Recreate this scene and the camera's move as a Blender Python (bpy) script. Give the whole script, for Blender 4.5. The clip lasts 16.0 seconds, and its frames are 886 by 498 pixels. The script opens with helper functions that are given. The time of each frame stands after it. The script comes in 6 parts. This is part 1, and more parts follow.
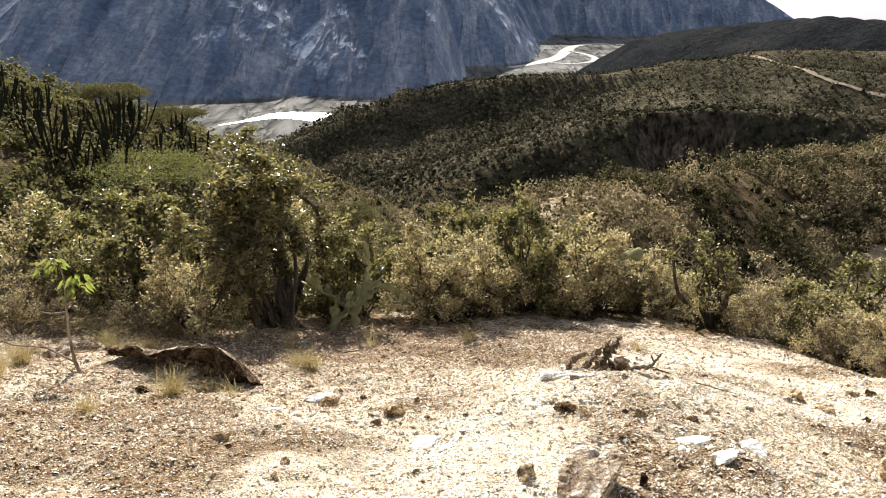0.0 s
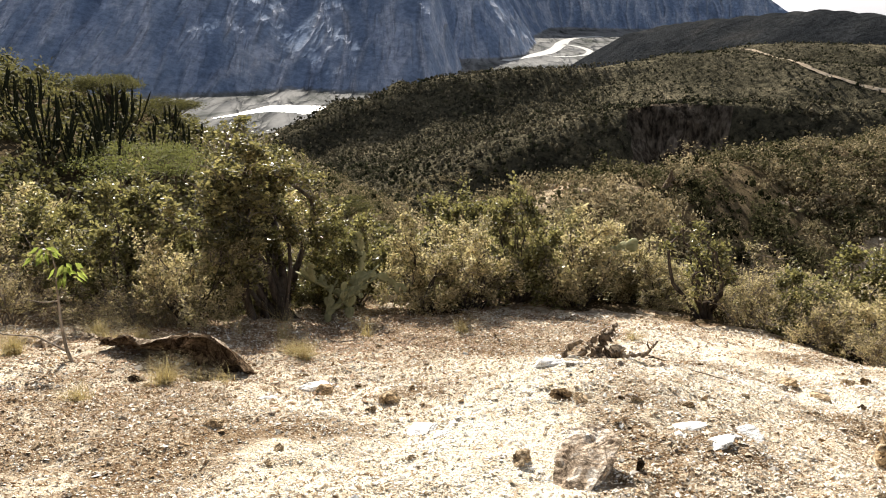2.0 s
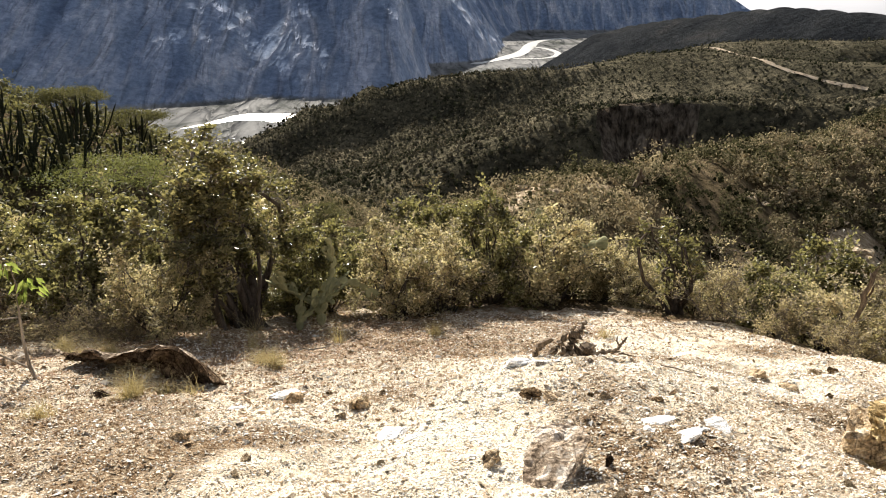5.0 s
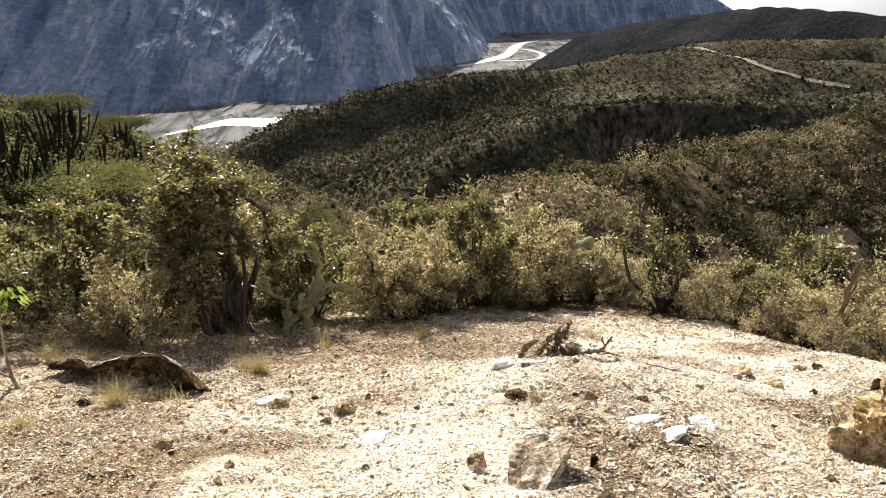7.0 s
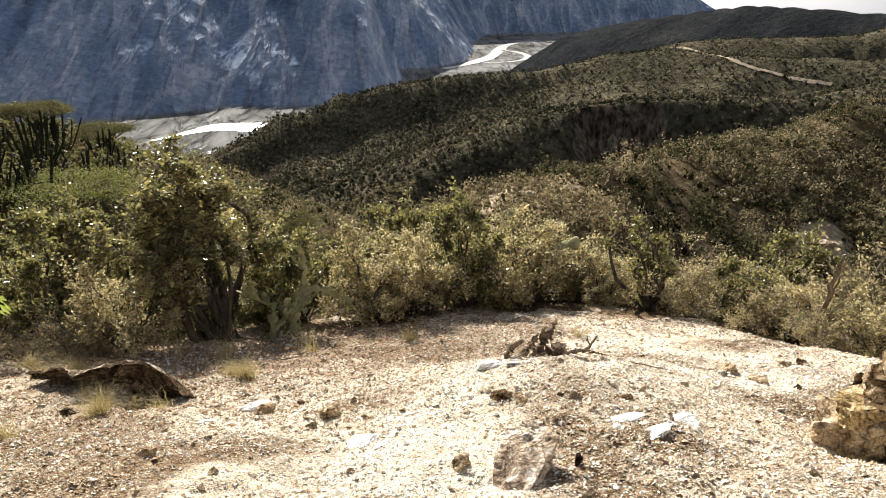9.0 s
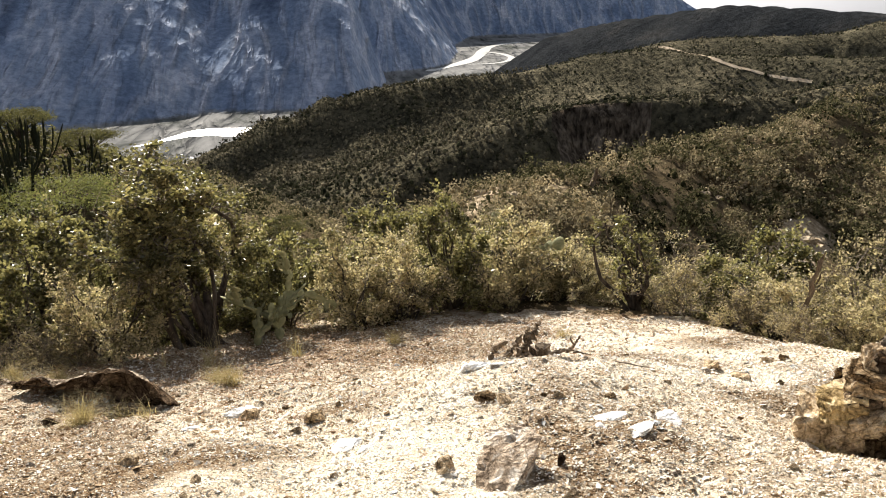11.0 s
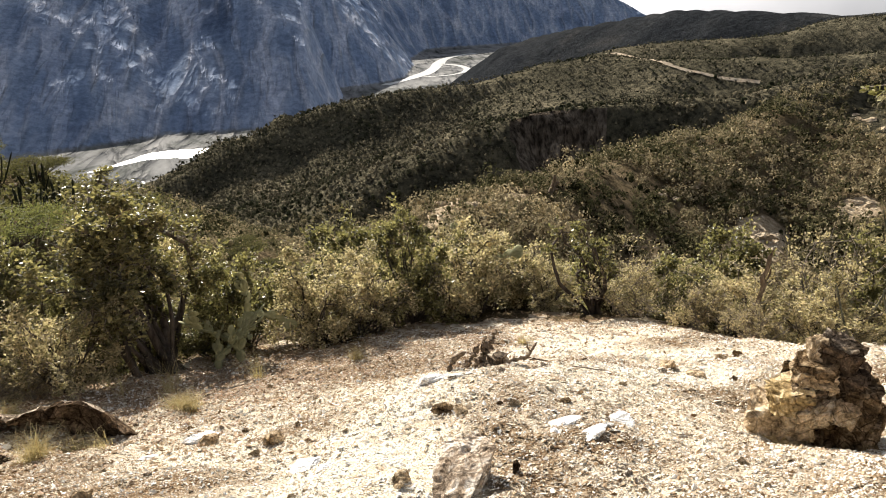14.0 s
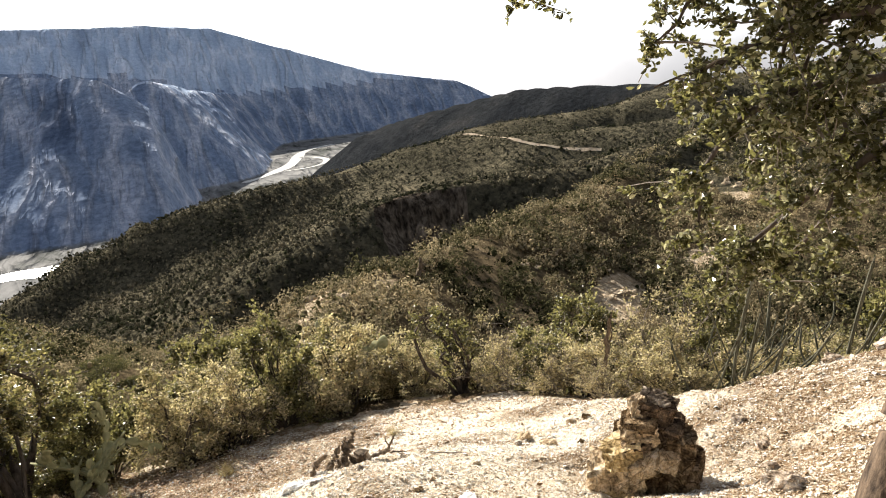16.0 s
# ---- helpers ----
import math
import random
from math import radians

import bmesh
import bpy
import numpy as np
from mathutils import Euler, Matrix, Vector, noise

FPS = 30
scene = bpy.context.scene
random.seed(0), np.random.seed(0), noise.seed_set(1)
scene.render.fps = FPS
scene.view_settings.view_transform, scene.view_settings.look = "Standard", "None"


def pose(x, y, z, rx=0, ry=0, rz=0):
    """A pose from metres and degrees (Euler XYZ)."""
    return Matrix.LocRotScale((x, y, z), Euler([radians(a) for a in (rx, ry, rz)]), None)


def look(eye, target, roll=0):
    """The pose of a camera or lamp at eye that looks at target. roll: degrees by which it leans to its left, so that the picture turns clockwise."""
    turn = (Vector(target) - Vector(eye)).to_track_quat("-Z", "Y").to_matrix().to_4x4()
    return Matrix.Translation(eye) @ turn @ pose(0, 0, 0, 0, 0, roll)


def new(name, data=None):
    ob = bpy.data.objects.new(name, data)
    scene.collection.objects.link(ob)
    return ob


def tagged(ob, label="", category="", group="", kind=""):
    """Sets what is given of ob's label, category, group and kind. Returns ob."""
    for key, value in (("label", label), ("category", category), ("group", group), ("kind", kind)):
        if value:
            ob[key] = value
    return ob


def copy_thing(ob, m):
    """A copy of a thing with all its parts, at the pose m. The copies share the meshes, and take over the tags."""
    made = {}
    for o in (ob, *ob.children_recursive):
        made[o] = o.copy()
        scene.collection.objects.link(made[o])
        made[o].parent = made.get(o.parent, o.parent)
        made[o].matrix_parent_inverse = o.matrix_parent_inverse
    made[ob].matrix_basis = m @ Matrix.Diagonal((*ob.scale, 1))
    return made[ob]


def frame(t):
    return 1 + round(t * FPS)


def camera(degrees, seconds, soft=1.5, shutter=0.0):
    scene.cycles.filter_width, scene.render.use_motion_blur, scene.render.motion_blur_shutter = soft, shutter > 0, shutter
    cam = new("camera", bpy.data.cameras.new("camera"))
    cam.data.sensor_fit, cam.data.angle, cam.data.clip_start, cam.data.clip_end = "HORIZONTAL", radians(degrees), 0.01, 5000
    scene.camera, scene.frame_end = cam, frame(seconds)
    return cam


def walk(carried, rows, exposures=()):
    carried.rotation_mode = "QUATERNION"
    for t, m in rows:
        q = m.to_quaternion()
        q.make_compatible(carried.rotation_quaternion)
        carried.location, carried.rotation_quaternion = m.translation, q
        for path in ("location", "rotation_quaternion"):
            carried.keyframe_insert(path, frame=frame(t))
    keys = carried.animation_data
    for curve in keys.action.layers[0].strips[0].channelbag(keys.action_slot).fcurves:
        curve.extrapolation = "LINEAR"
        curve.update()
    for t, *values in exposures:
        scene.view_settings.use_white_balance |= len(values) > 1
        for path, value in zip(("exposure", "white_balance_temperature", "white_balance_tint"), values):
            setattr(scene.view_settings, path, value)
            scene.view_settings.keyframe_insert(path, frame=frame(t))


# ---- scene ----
cam = camera(61.19, 16.0, soft=1.0)


def aim(x, y, z, yaw, pitch, roll):
    """A camera pose from a place, the turn to the left of +y, the tilt up and the roll."""
    return pose(x, y, z, 0, 0, yaw) @ pose(0, 0, 0, 90 + pitch) @ pose(0, 0, 0, 0, 0, roll)


PATH = [
    (0.0, aim(-0.129, -0.047, 1.290, -1.65, -19.96, 2.00)),
    (0.5, aim(-0.150, -0.063, 1.294, -0.64, -20.03, 2.69)),
    (1.0, aim(-0.199, -0.089, 1.299, 0.99, -20.52, 3.71)),
    (1.5, aim(-0.177, -0.061, 1.269, 0.01, -20.60, 3.36)),
    (2.0, aim(-0.128, -0.026, 1.231, -2.09, -20.45, 2.12)),
    (2.5, aim(-0.106, -0.018, 1.219, -2.88, -20.31, 1.73)),
    (3.0, aim(-0.098, -0.019, 1.219, -3.15, -20.26, 1.59)),
    (3.5, aim(-0.091, -0.017, 1.218, -3.39, -20.22, 1.49)),
    (4.0, aim(-0.083, -0.014, 1.214, -3.65, -20.17, 1.36)),
    (4.5, aim(-0.075, -0.012, 1.212, -3.89, -20.12, 1.23)),
    (5.5, aim(-0.059, -0.009, 1.209, -4.37, -20.02, 0.98)),
    (6.5, aim(-0.043, -0.005, 1.205, -4.85, -19.92, 0.72)),
    (7.0, aim(-0.033, -0.002, 1.205, -5.08, -19.87, 0.59)),
    (7.5, aim(-0.026, -0.004, 1.203, -5.31, -19.81, 0.45)),
    (8.0, aim(-0.015, -0.001, 1.202, -5.54, -19.78, 0.26)),
    (8.5, aim(-0.009, -0.001, 1.200, -5.80, -19.73, 0.13)),
    (9.0, aim(0.000, 0.000, 1.200, -6.05, -19.69, 0.00)),
    (10.0, aim(0.017, -0.003, 1.201, -6.59, -19.60, -0.29)),
    (11.5, aim(0.043, -0.007, 1.202, -7.39, -19.47, -0.72)),
    (12.0, aim(0.052, -0.009, 1.202, -7.67, -19.39, -0.92)),
    (12.5, aim(0.060, -0.013, 1.203, -7.95, -19.33, -1.08)),
    (13.0, aim(0.070, -0.015, 1.203, -8.23, -19.24, -1.25)),
    (13.5, aim(0.079, -0.022, 1.207, -8.52, -19.16, -1.40)),
    (14.0, aim(0.120, -0.050, 1.221, -10.00, -18.68, -2.28)),
    (14.5, aim(0.184, -0.114, 1.259, -12.48, -17.61, -3.49)),
    (15.0, aim(0.236, -0.209, 1.330, -14.92, -15.90, -4.98)),
    (15.5, aim(0.262, -0.331, 1.395, -17.43, -14.22, -5.85)),
    (16.0, aim(0.295, -0.457, 1.451, -20.36, -12.96, -6.00)),
]
walk(cam, PATH, exposures=[(0.0, 1.28), (13.5, 1.28), (16.0, 1.42)])

# ---- light: low sun ahead of the camera, bright hazy sky ----
SUN_BEARING, SUN_HEIGHT = -10.0, 29.0
world = bpy.data.worlds.new("sky")
scene.world = world
world.use_nodes = True
wn, wl = world.node_tree.nodes, world.node_tree.links
sky = wn.new("ShaderNodeTexSky")
sky.sky_type = "NISHITA"
sky.sun_disc = False
sky.sun_elevation, sky.sun_rotation = radians(SUN_HEIGHT), radians(SUN_BEARING)
sky.altitude, sky.air_density, sky.dust_density = 900, 1.3, 2.2
# thin haze and broken cloud: paler than a clear sky, brightest round the sun
cloud_at, cloud, veil, pale, sky_mix = (wn.new("ShaderNode" + k) for k in ("TexCoord", "TexNoise", "ValToRGB", "HueSaturation", "Mix"))
cloud.inputs["Scale"].default_value, cloud.inputs["Detail"].default_value = 3.0, 6
wl.new(cloud_at.outputs["Generated"], cloud.inputs["Vector"])
veil.color_ramp.elements[0].position, veil.color_ramp.elements[0].color = 0.40, (1.0, 1.03, 1.1, 1)
veil.color_ramp.elements[1].position, veil.color_ramp.elements[1].color = 0.60, (1.35, 1.37, 1.44, 1)
wl.new(cloud.outputs[0], veil.inputs[0])
wl.new(sky.outputs[0], pale.inputs["Color"])
pale.inputs["Saturation"].default_value = 0.32
sky_mix.data_type, sky_mix.blend_type = "RGBA", "MULTIPLY"
sky_mix.inputs[0].default_value = 1.0
wl.new(pale.outputs[0], sky_mix.inputs[6])
# white haze low over the horizon, thinning upwards
up_at, low, haze = (wn.new("ShaderNode" + k) for k in ("SeparateXYZ", "MapRange", "Mix"))
wl.new(cloud_at.outputs["Generated"], up_at.inputs[0])
wl.new(up_at.outputs["Z"], low.inputs["Value"])
low.inputs["From Min"].default_value, low.inputs["From Max"].default_value = 0.02, 0.40
low.inputs["To Min"].default_value, low.inputs["To Max"].default_value = 1.0, 0.0
haze.data_type, haze.blend_type = "RGBA", "MULTIPLY"
wl.new(low.outputs[0], haze.inputs[0])
wl.new(veil.outputs[0], haze.inputs[6])
haze.inputs[7].default_value = (1.4, 1.45, 1.56, 1)
wl.new(haze.outputs[2], sky_mix.inputs[7])
wl.new(sky_mix.outputs[2], wn["Background"].inputs[0])
wn["Background"].inputs[1].default_value = 0.041
sun_data = bpy.data.lights.new("sun", "SUN")
sun_data.energy, sun_data.angle, sun_data.color = 5.0, radians(0.55), (1.0, 0.93, 0.83)
sun = new("sun", sun_data)
_b, _h = radians(SUN_BEARING), radians(SUN_HEIGHT)
sun.matrix_world = look((60 * math.sin(_b) * math.cos(_h), 60 * math.cos(_b) * math.cos(_h), 60 * math.sin(_h)), (0, 0, 0))


# ---- materials ----
def node_mat(name, rough=0.9, spec=0.25):
    m = bpy.data.materials.new(name)
    m.use_nodes = True
    b = m.node_tree.nodes["Principled BSDF"]
    b.inputs["Roughness"].default_value = rough
    b.inputs["Specular IOR Level"].default_value = spec
    return m, m.node_tree.nodes, m.node_tree.links, b


def ramp_of(n, l, src, stops):
    r = n.new("ShaderNodeValToRGB")
    e = r.color_ramp.elements
    while len(e) < len(stops):
        e.new(0.5)
    for k, (p, c) in zip(e, stops):
        k.position, k.color = p, (*c, 1)
    l.new(src, r.inputs[0])
    return r.outputs[0]


def noise_of(n, l, scale, detail=6, rough=0.6, vec=None, dist=0.0):
    t = n.new("ShaderNodeTexNoise")
    t.inputs["Scale"].default_value, t.inputs["Detail"].default_value = scale, detail
    t.inputs["Roughness"].default_value, t.inputs["Distortion"].default_value = rough, dist
    if vec is not None:
        l.new(vec, t.inputs["Vector"])
    return t.outputs[0]


def coords(n, l, scale=(1, 1, 1), rot=(0, 0, 0)):
    tc, mp = n.new("ShaderNodeTexCoord"), n.new("ShaderNodeMapping")
    mp.inputs["Scale"].default_value = scale
    mp.inputs["Rotation"].default_value = [radians(a) for a in rot]
    l.new(tc.outputs["Object"], mp.inputs["Vector"])
    return mp.outputs[0]


def mixed(n, l, a, b, fac, mode="MIX"):
    m = n.new("ShaderNodeMix")
    m.data_type, m.blend_type = "RGBA", mode
    for s, v in ((m.inputs[0], fac), (m.inputs[6], a), (m.inputs[7], b)):
        if isinstance(v, (int, float)):
            s.default_value = v
        elif isinstance(v, tuple):
            s.default_value = (*v, 1)
        else:
            l.new(v, s)
    return m.outputs[2]


def bumped(n, l, b, height, strength, distance):
    u = n.new("ShaderNodeBump")
    u.inputs["Strength"].default_value, u.inputs["Distance"].default_value = strength, distance
    l.new(height, u.inputs["Height"])
    l.new(u.outputs[0], b.inputs["Normal"])


def soil_mat():
    """Gravelly hillside soil: tan and brown chips bedded in grit, pale dust in worn tracks."""
    m, n, l, b = node_mat("gravel_soil", 0.95, 0.0)
    v = coords(n, l)
    big = noise_of(n, l, 0.62, 6, 0.68, v, 0.5)
    mid = noise_of(n, l, 5, 7, 0.72, v, 0.6)
    fine = noise_of(n, l, 70, 5, 0.75, v)
    cells, rise = [], []
    for scale in (30, 75):
        vo = n.new("ShaderNodeTexVoronoi")
        vo.inputs["Scale"].default_value, vo.inputs["Randomness"].default_value = scale, 1
        l.new(v, vo.inputs["Vector"])
        cells.append(vo.outputs["Color"])
        rise.append(vo.outputs["Distance"])
    # stops kept low: shade of the gaps between loose chips put into the soil
    stops = [(0.0, (0.045, 0.027, 0.016)), (0.3, (0.14, 0.088, 0.050)), (0.6, (0.28, 0.20, 0.125)), (0.85, (0.50, 0.42, 0.30)), (1.0, (0.80, 0.76, 0.67))]
    chips = mixed(n, l, ramp_of(n, l, cells[0], stops), ramp_of(n, l, cells[1], stops), 0.6)
    dust = ramp_of(n, l, fine, [(0.30, (0.45, 0.35, 0.22)), (0.48, (0.74, 0.65, 0.50)), (0.66, (0.90, 0.87, 0.78))])
    trod, lift = n.new("ShaderNodeAttribute"), n.new("ShaderNodeMath")
    trod.attribute_name = "trod"
    lift.operation = "MULTIPLY_ADD"
    l.new(trod.outputs["Fac"], lift.inputs[0])
    lift.inputs[1].default_value = 0.2
    l.new(big, lift.inputs[2])
    worn = ramp_of(n, l, lift.outputs[0], [(0.43, (0.0, 0.0, 0.0)), (0.58, (1.0, 1.0, 1.0))])
    both = mixed(n, l, chips, dust, worn)
    grit = ramp_of(n, l, mid, [(0.30, (0.36, 0.28, 0.21)), (0.43, (0.80, 0.76, 0.72)), (0.55, (1, 1, 1))])
    l.new(mixed(n, l, both, grit, 1.0, "MULTIPLY"), b.inputs["Base Color"])
    add = n.new("ShaderNodeMath")
    add.operation = "MULTIPLY_ADD"
    l.new(rise[1], add.inputs[0])
    add.inputs[1].default_value = 0.8
    l.new(fine, add.inputs[2])
    bumped(n, l, b, add.outputs[0], 1.0, 0.015)
    return m


def hill_mat():
    """Dry hillside: brown grass, bare patches and thin soil between shrubs."""
    m, n, l, b = node_mat("dry_hillside", 0.95, 0.0)
    v = coords(n, l)
    a = noise_of(n, l, 0.06, 7, 0.7, v, 0.4)
    c = noise_of(n, l, 0.9, 7, 0.75, v)
    base = ramp_of(n, l, a, [(0.3, (0.07, 0.057, 0.036)), (0.46, (0.145, 0.115, 0.074)), (0.6, (0.26, 0.205, 0.135)), (0.76, (0.48, 0.39, 0.27))])
    speck = ramp_of(n, l, c, [(0.35, (0.35, 0.35, 0.33)), (0.65, (1.2, 1.15, 1.05))])
    # raw pale earth on the slips
    slip, edge, rag = n.new("ShaderNodeAttribute"), n.new("ShaderNodeMapRange"), n.new("ShaderNodeMath")
    slip.attribute_name, rag.operation = "bare", "MULTIPLY_ADD"
    l.new(noise_of(n, l, 1.6, 6, 0.7, v), rag.inputs[0])
    rag.inputs[1].default_value = 1.4
    l.new(slip.outputs["Fac"], rag.inputs[2])
    edge.inputs["From Min"].default_value, edge.inputs["From Max"].default_value = 0.55, 0.8
    l.new(rag.outputs[0], edge.inputs["Value"])
    earth = ramp_of(n, l, noise_of(n, l, 2.2, 8, 0.75, v, 0.4), [(0.34, (0.20, 0.145, 0.09)), (0.5, (0.46, 0.36, 0.24)), (0.66, (0.72, 0.62, 0.47))])
    l.new(mixed(n, l, mixed(n, l, base, speck, 1.0, "MULTIPLY"), earth, edge.outputs[0]), b.inputs["Base Color"])
    bumped(n, l, b, c, 1.0, 0.8)
    return m


def ridge_mat():
    """Ridge ground far off: close dark scrub and dry grass in patches."""
    m, n, l, b = node_mat("scrubby_ridge", 0.95, 0.0)
    v = coords(n, l)
    a = noise_of(n, l, 0.03, 6, 0.65, v, 0.4)
    c = noise_of(n, l, 0.5, 6, 0.75, v, 0.3)
    base = ramp_of(n, l, a, [(0.35, (0.060, 0.056, 0.040)), (0.55, (0.125, 0.112, 0.078)), (0.75, (0.25, 0.215, 0.15))])
    speck = ramp_of(n, l, c, [(0.38, (0.25, 0.26, 0.25)), (0.5, (0.8, 0.8, 0.78)), (0.64, (1.45, 1.4, 1.3))])
    l.new(mixed(n, l, base, speck, 1.0, "MULTIPLY"), b.inputs["Base Color"])
    bumped(n, l, b, c, 1.0, 1.6)
    return m


def rock_wall_mat(name, low, mid, high, even=0.0):
    """Arid canyon side: rock tinted low to high, pale scree runs, gullies shaded in colour, thin scrub; grey gravel on
    the river bed.
    """
    m, n, l, b = node_mat(name, 0.95, 0.0)
    v = coords(n, l)
    a = noise_of(n, l, 0.004, 8, 0.7, v, 0.5)
    crags = []
    for scale, turn, warp in ((0.017, 26, 0.2), (0.010, -22, 0.25)):
        rills = n.new("ShaderNodeTexNoise")
        rills.noise_type = "RIDGED_MULTIFRACTAL"
        for key, val in (("Scale", scale), ("Detail", 6), ("Roughness", 0.5), ("Lacunarity", 2.2), ("Offset", 0.9), ("Gain", 1.4), ("Distortion", warp)):
            rills.inputs[key].default_value = val
        l.new(coords(n, l, (1, 0.22, 0.3), (0, turn * 0.5, turn)), rills.inputs["Vector"])
        crags.append(rills.outputs[0])
    streak = crags[0]
    c = noise_of(n, l, 0.06, 8, 0.75, v, 0.2)
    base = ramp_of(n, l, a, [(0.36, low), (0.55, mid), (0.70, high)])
    # gully shade is put into the colour, since the wall gets little sun
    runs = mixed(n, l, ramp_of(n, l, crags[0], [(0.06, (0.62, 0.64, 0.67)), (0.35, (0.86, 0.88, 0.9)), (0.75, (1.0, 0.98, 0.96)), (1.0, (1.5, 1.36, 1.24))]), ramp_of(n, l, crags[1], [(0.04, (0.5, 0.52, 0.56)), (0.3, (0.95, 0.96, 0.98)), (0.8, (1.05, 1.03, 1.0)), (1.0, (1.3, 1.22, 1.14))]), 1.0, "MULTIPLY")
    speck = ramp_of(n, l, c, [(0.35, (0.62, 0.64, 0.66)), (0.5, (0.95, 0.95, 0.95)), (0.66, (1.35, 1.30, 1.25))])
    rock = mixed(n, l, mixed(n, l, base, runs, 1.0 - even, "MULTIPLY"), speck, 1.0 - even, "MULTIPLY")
    bar = noise_of(n, l, 0.010, 7, 0.65, coords(n, l, (1, 0.4, 1), (0, 0, 15)), 0.6)
    sand = ramp_of(n, l, bar, [(0.32, (0.030, 0.036, 0.028)), (0.41, (0.12, 0.122, 0.115)), (0.5, (0.20, 0.198, 0.192)), (0.68, (0.28, 0.275, 0.265))])
    tc, up = n.new("ShaderNodeTexCoord"), n.new("ShaderNodeSeparateXYZ")
    l.new(tc.outputs["Object"], up.inputs[0])
    foot = n.new("ShaderNodeMath")
    foot.operation = "MULTIPLY_ADD"
    l.new(c, foot.inputs[0])
    foot.inputs[1].default_value = 14.0
    l.new(up.outputs["Z"], foot.inputs[2])
    bed = n.new("ShaderNodeMapRange")
    bed.inputs["From Min"].default_value, bed.inputs["From Max"].default_value = -270.0, -263.0
    l.new(foot.outputs[0], bed.inputs["Value"])
    l.new(mixed(n, l, sand, rock, bed.outputs[0]), b.inputs["Base Color"])
    bumped(n, l, b, streak, 1.0, 20)
    return m


def wooded_mat():
    """Distant hill under dark scrub."""
    m, n, l, b = node_mat("dark_scrub_hill", 0.95, 0.0)
    v = coords(n, l)
    a = noise_of(n, l, 0.012, 7, 0.65, v, 0.4)
    c = noise_of(n, l, 0.12, 6, 0.7, v)
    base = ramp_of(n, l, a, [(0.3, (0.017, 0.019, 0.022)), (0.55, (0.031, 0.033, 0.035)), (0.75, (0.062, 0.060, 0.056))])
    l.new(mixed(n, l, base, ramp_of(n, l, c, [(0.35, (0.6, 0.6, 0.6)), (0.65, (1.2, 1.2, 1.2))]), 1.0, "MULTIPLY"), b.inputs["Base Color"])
    bumped(n, l, b, c, 1.0, 4)
    return m


def stone_mat(name, dark, mid, pale, scale=9.0, bump=0.02, even=0.0):
    """Rough stone: mottled at three scales, broken into small facets, with dark cracks and pale crust."""
    m, n, l, b = node_mat(name, 0.9, 0.0)
    v = coords(n, l)
    warp = n.new("ShaderNodeVectorMath")
    warp.operation = "ADD"
    l.new(v, warp.inputs[0])
    bend = n.new("ShaderNodeTexNoise")
    bend.inputs["Scale"].default_value, bend.inputs["Detail"].default_value = scale * 0.6, 5
    l.new(v, bend.inputs["Vector"])
    pull = n.new("ShaderNodeVectorMath")
    pull.operation = "SCALE"
    pull.inputs["Scale"].default_value = 1.2 / scale
    l.new(bend.outputs["Color"], pull.inputs[0])
    l.new(pull.outputs[0], warp.inputs[1])
    a = noise_of(n, l, scale, 10, 0.72, v, 0.7)
    s = noise_of(n, l, scale * 0.3, 5, 0.6, v, 0.4)
    g = noise_of(n, l, scale * 7, 6, 0.75, v, 0.3)
    chip, seam = n.new("ShaderNodeTexVoronoi"), n.new("ShaderNodeTexVoronoi")
    chip.inputs["Scale"].default_value, seam.inputs["Scale"].default_value = scale * 3.6, scale * 0.8
    seam.feature = "DISTANCE_TO_EDGE"
    l.new(warp.outputs[0], chip.inputs["Vector"])
    l.new(warp.outputs[0], seam.inputs["Vector"])
    one = ramp_of(n, l, a, [(0.34, dark), (0.48, mid), (0.64, pale)])
    two = mixed(n, l, ramp_of(n, l, s, [(0.36, (0.6, 0.55, 0.5)), (0.6, (1.12, 1.08, 1.02))]), (1.0, 1.0, 1.0), even)
    three = mixed(n, l, ramp_of(n, l, g, [(0.36, (0.5, 0.48, 0.45)), (0.5, (1, 1, 1)), (0.66, (1.45, 1.42, 1.36))]), (1.0, 1.0, 1.0), even)
    split = mixed(n, l, ramp_of(n, l, seam.outputs[0], [(0.0, (0.22, 0.2, 0.18)), (0.05, (1, 1, 1))]), (1.0, 1.0, 1.0), even)
    col = mixed(n, l, mixed(n, l, one, two, 1.0, "MULTIPLY"), three, 1.0, "MULTIPLY")
    l.new(mixed(n, l, col, split, 1.0, "MULTIPLY"), b.inputs["Base Color"])
    add, more = n.new("ShaderNodeMath"), n.new("ShaderNodeMath")
    add.operation = more.operation = "MULTIPLY_ADD"
    l.new(g, add.inputs[0])
    add.inputs[1].default_value = 0.5
    l.new(a, add.inputs[2])
    l.new(chip.outputs["Distance"], more.inputs[0])
    more.inputs[1].default_value = 0.4
    l.new(add.outputs[0], more.inputs[2])
    bumped(n, l, b, more.outputs[0], 1.0, bump * 2)
    return m


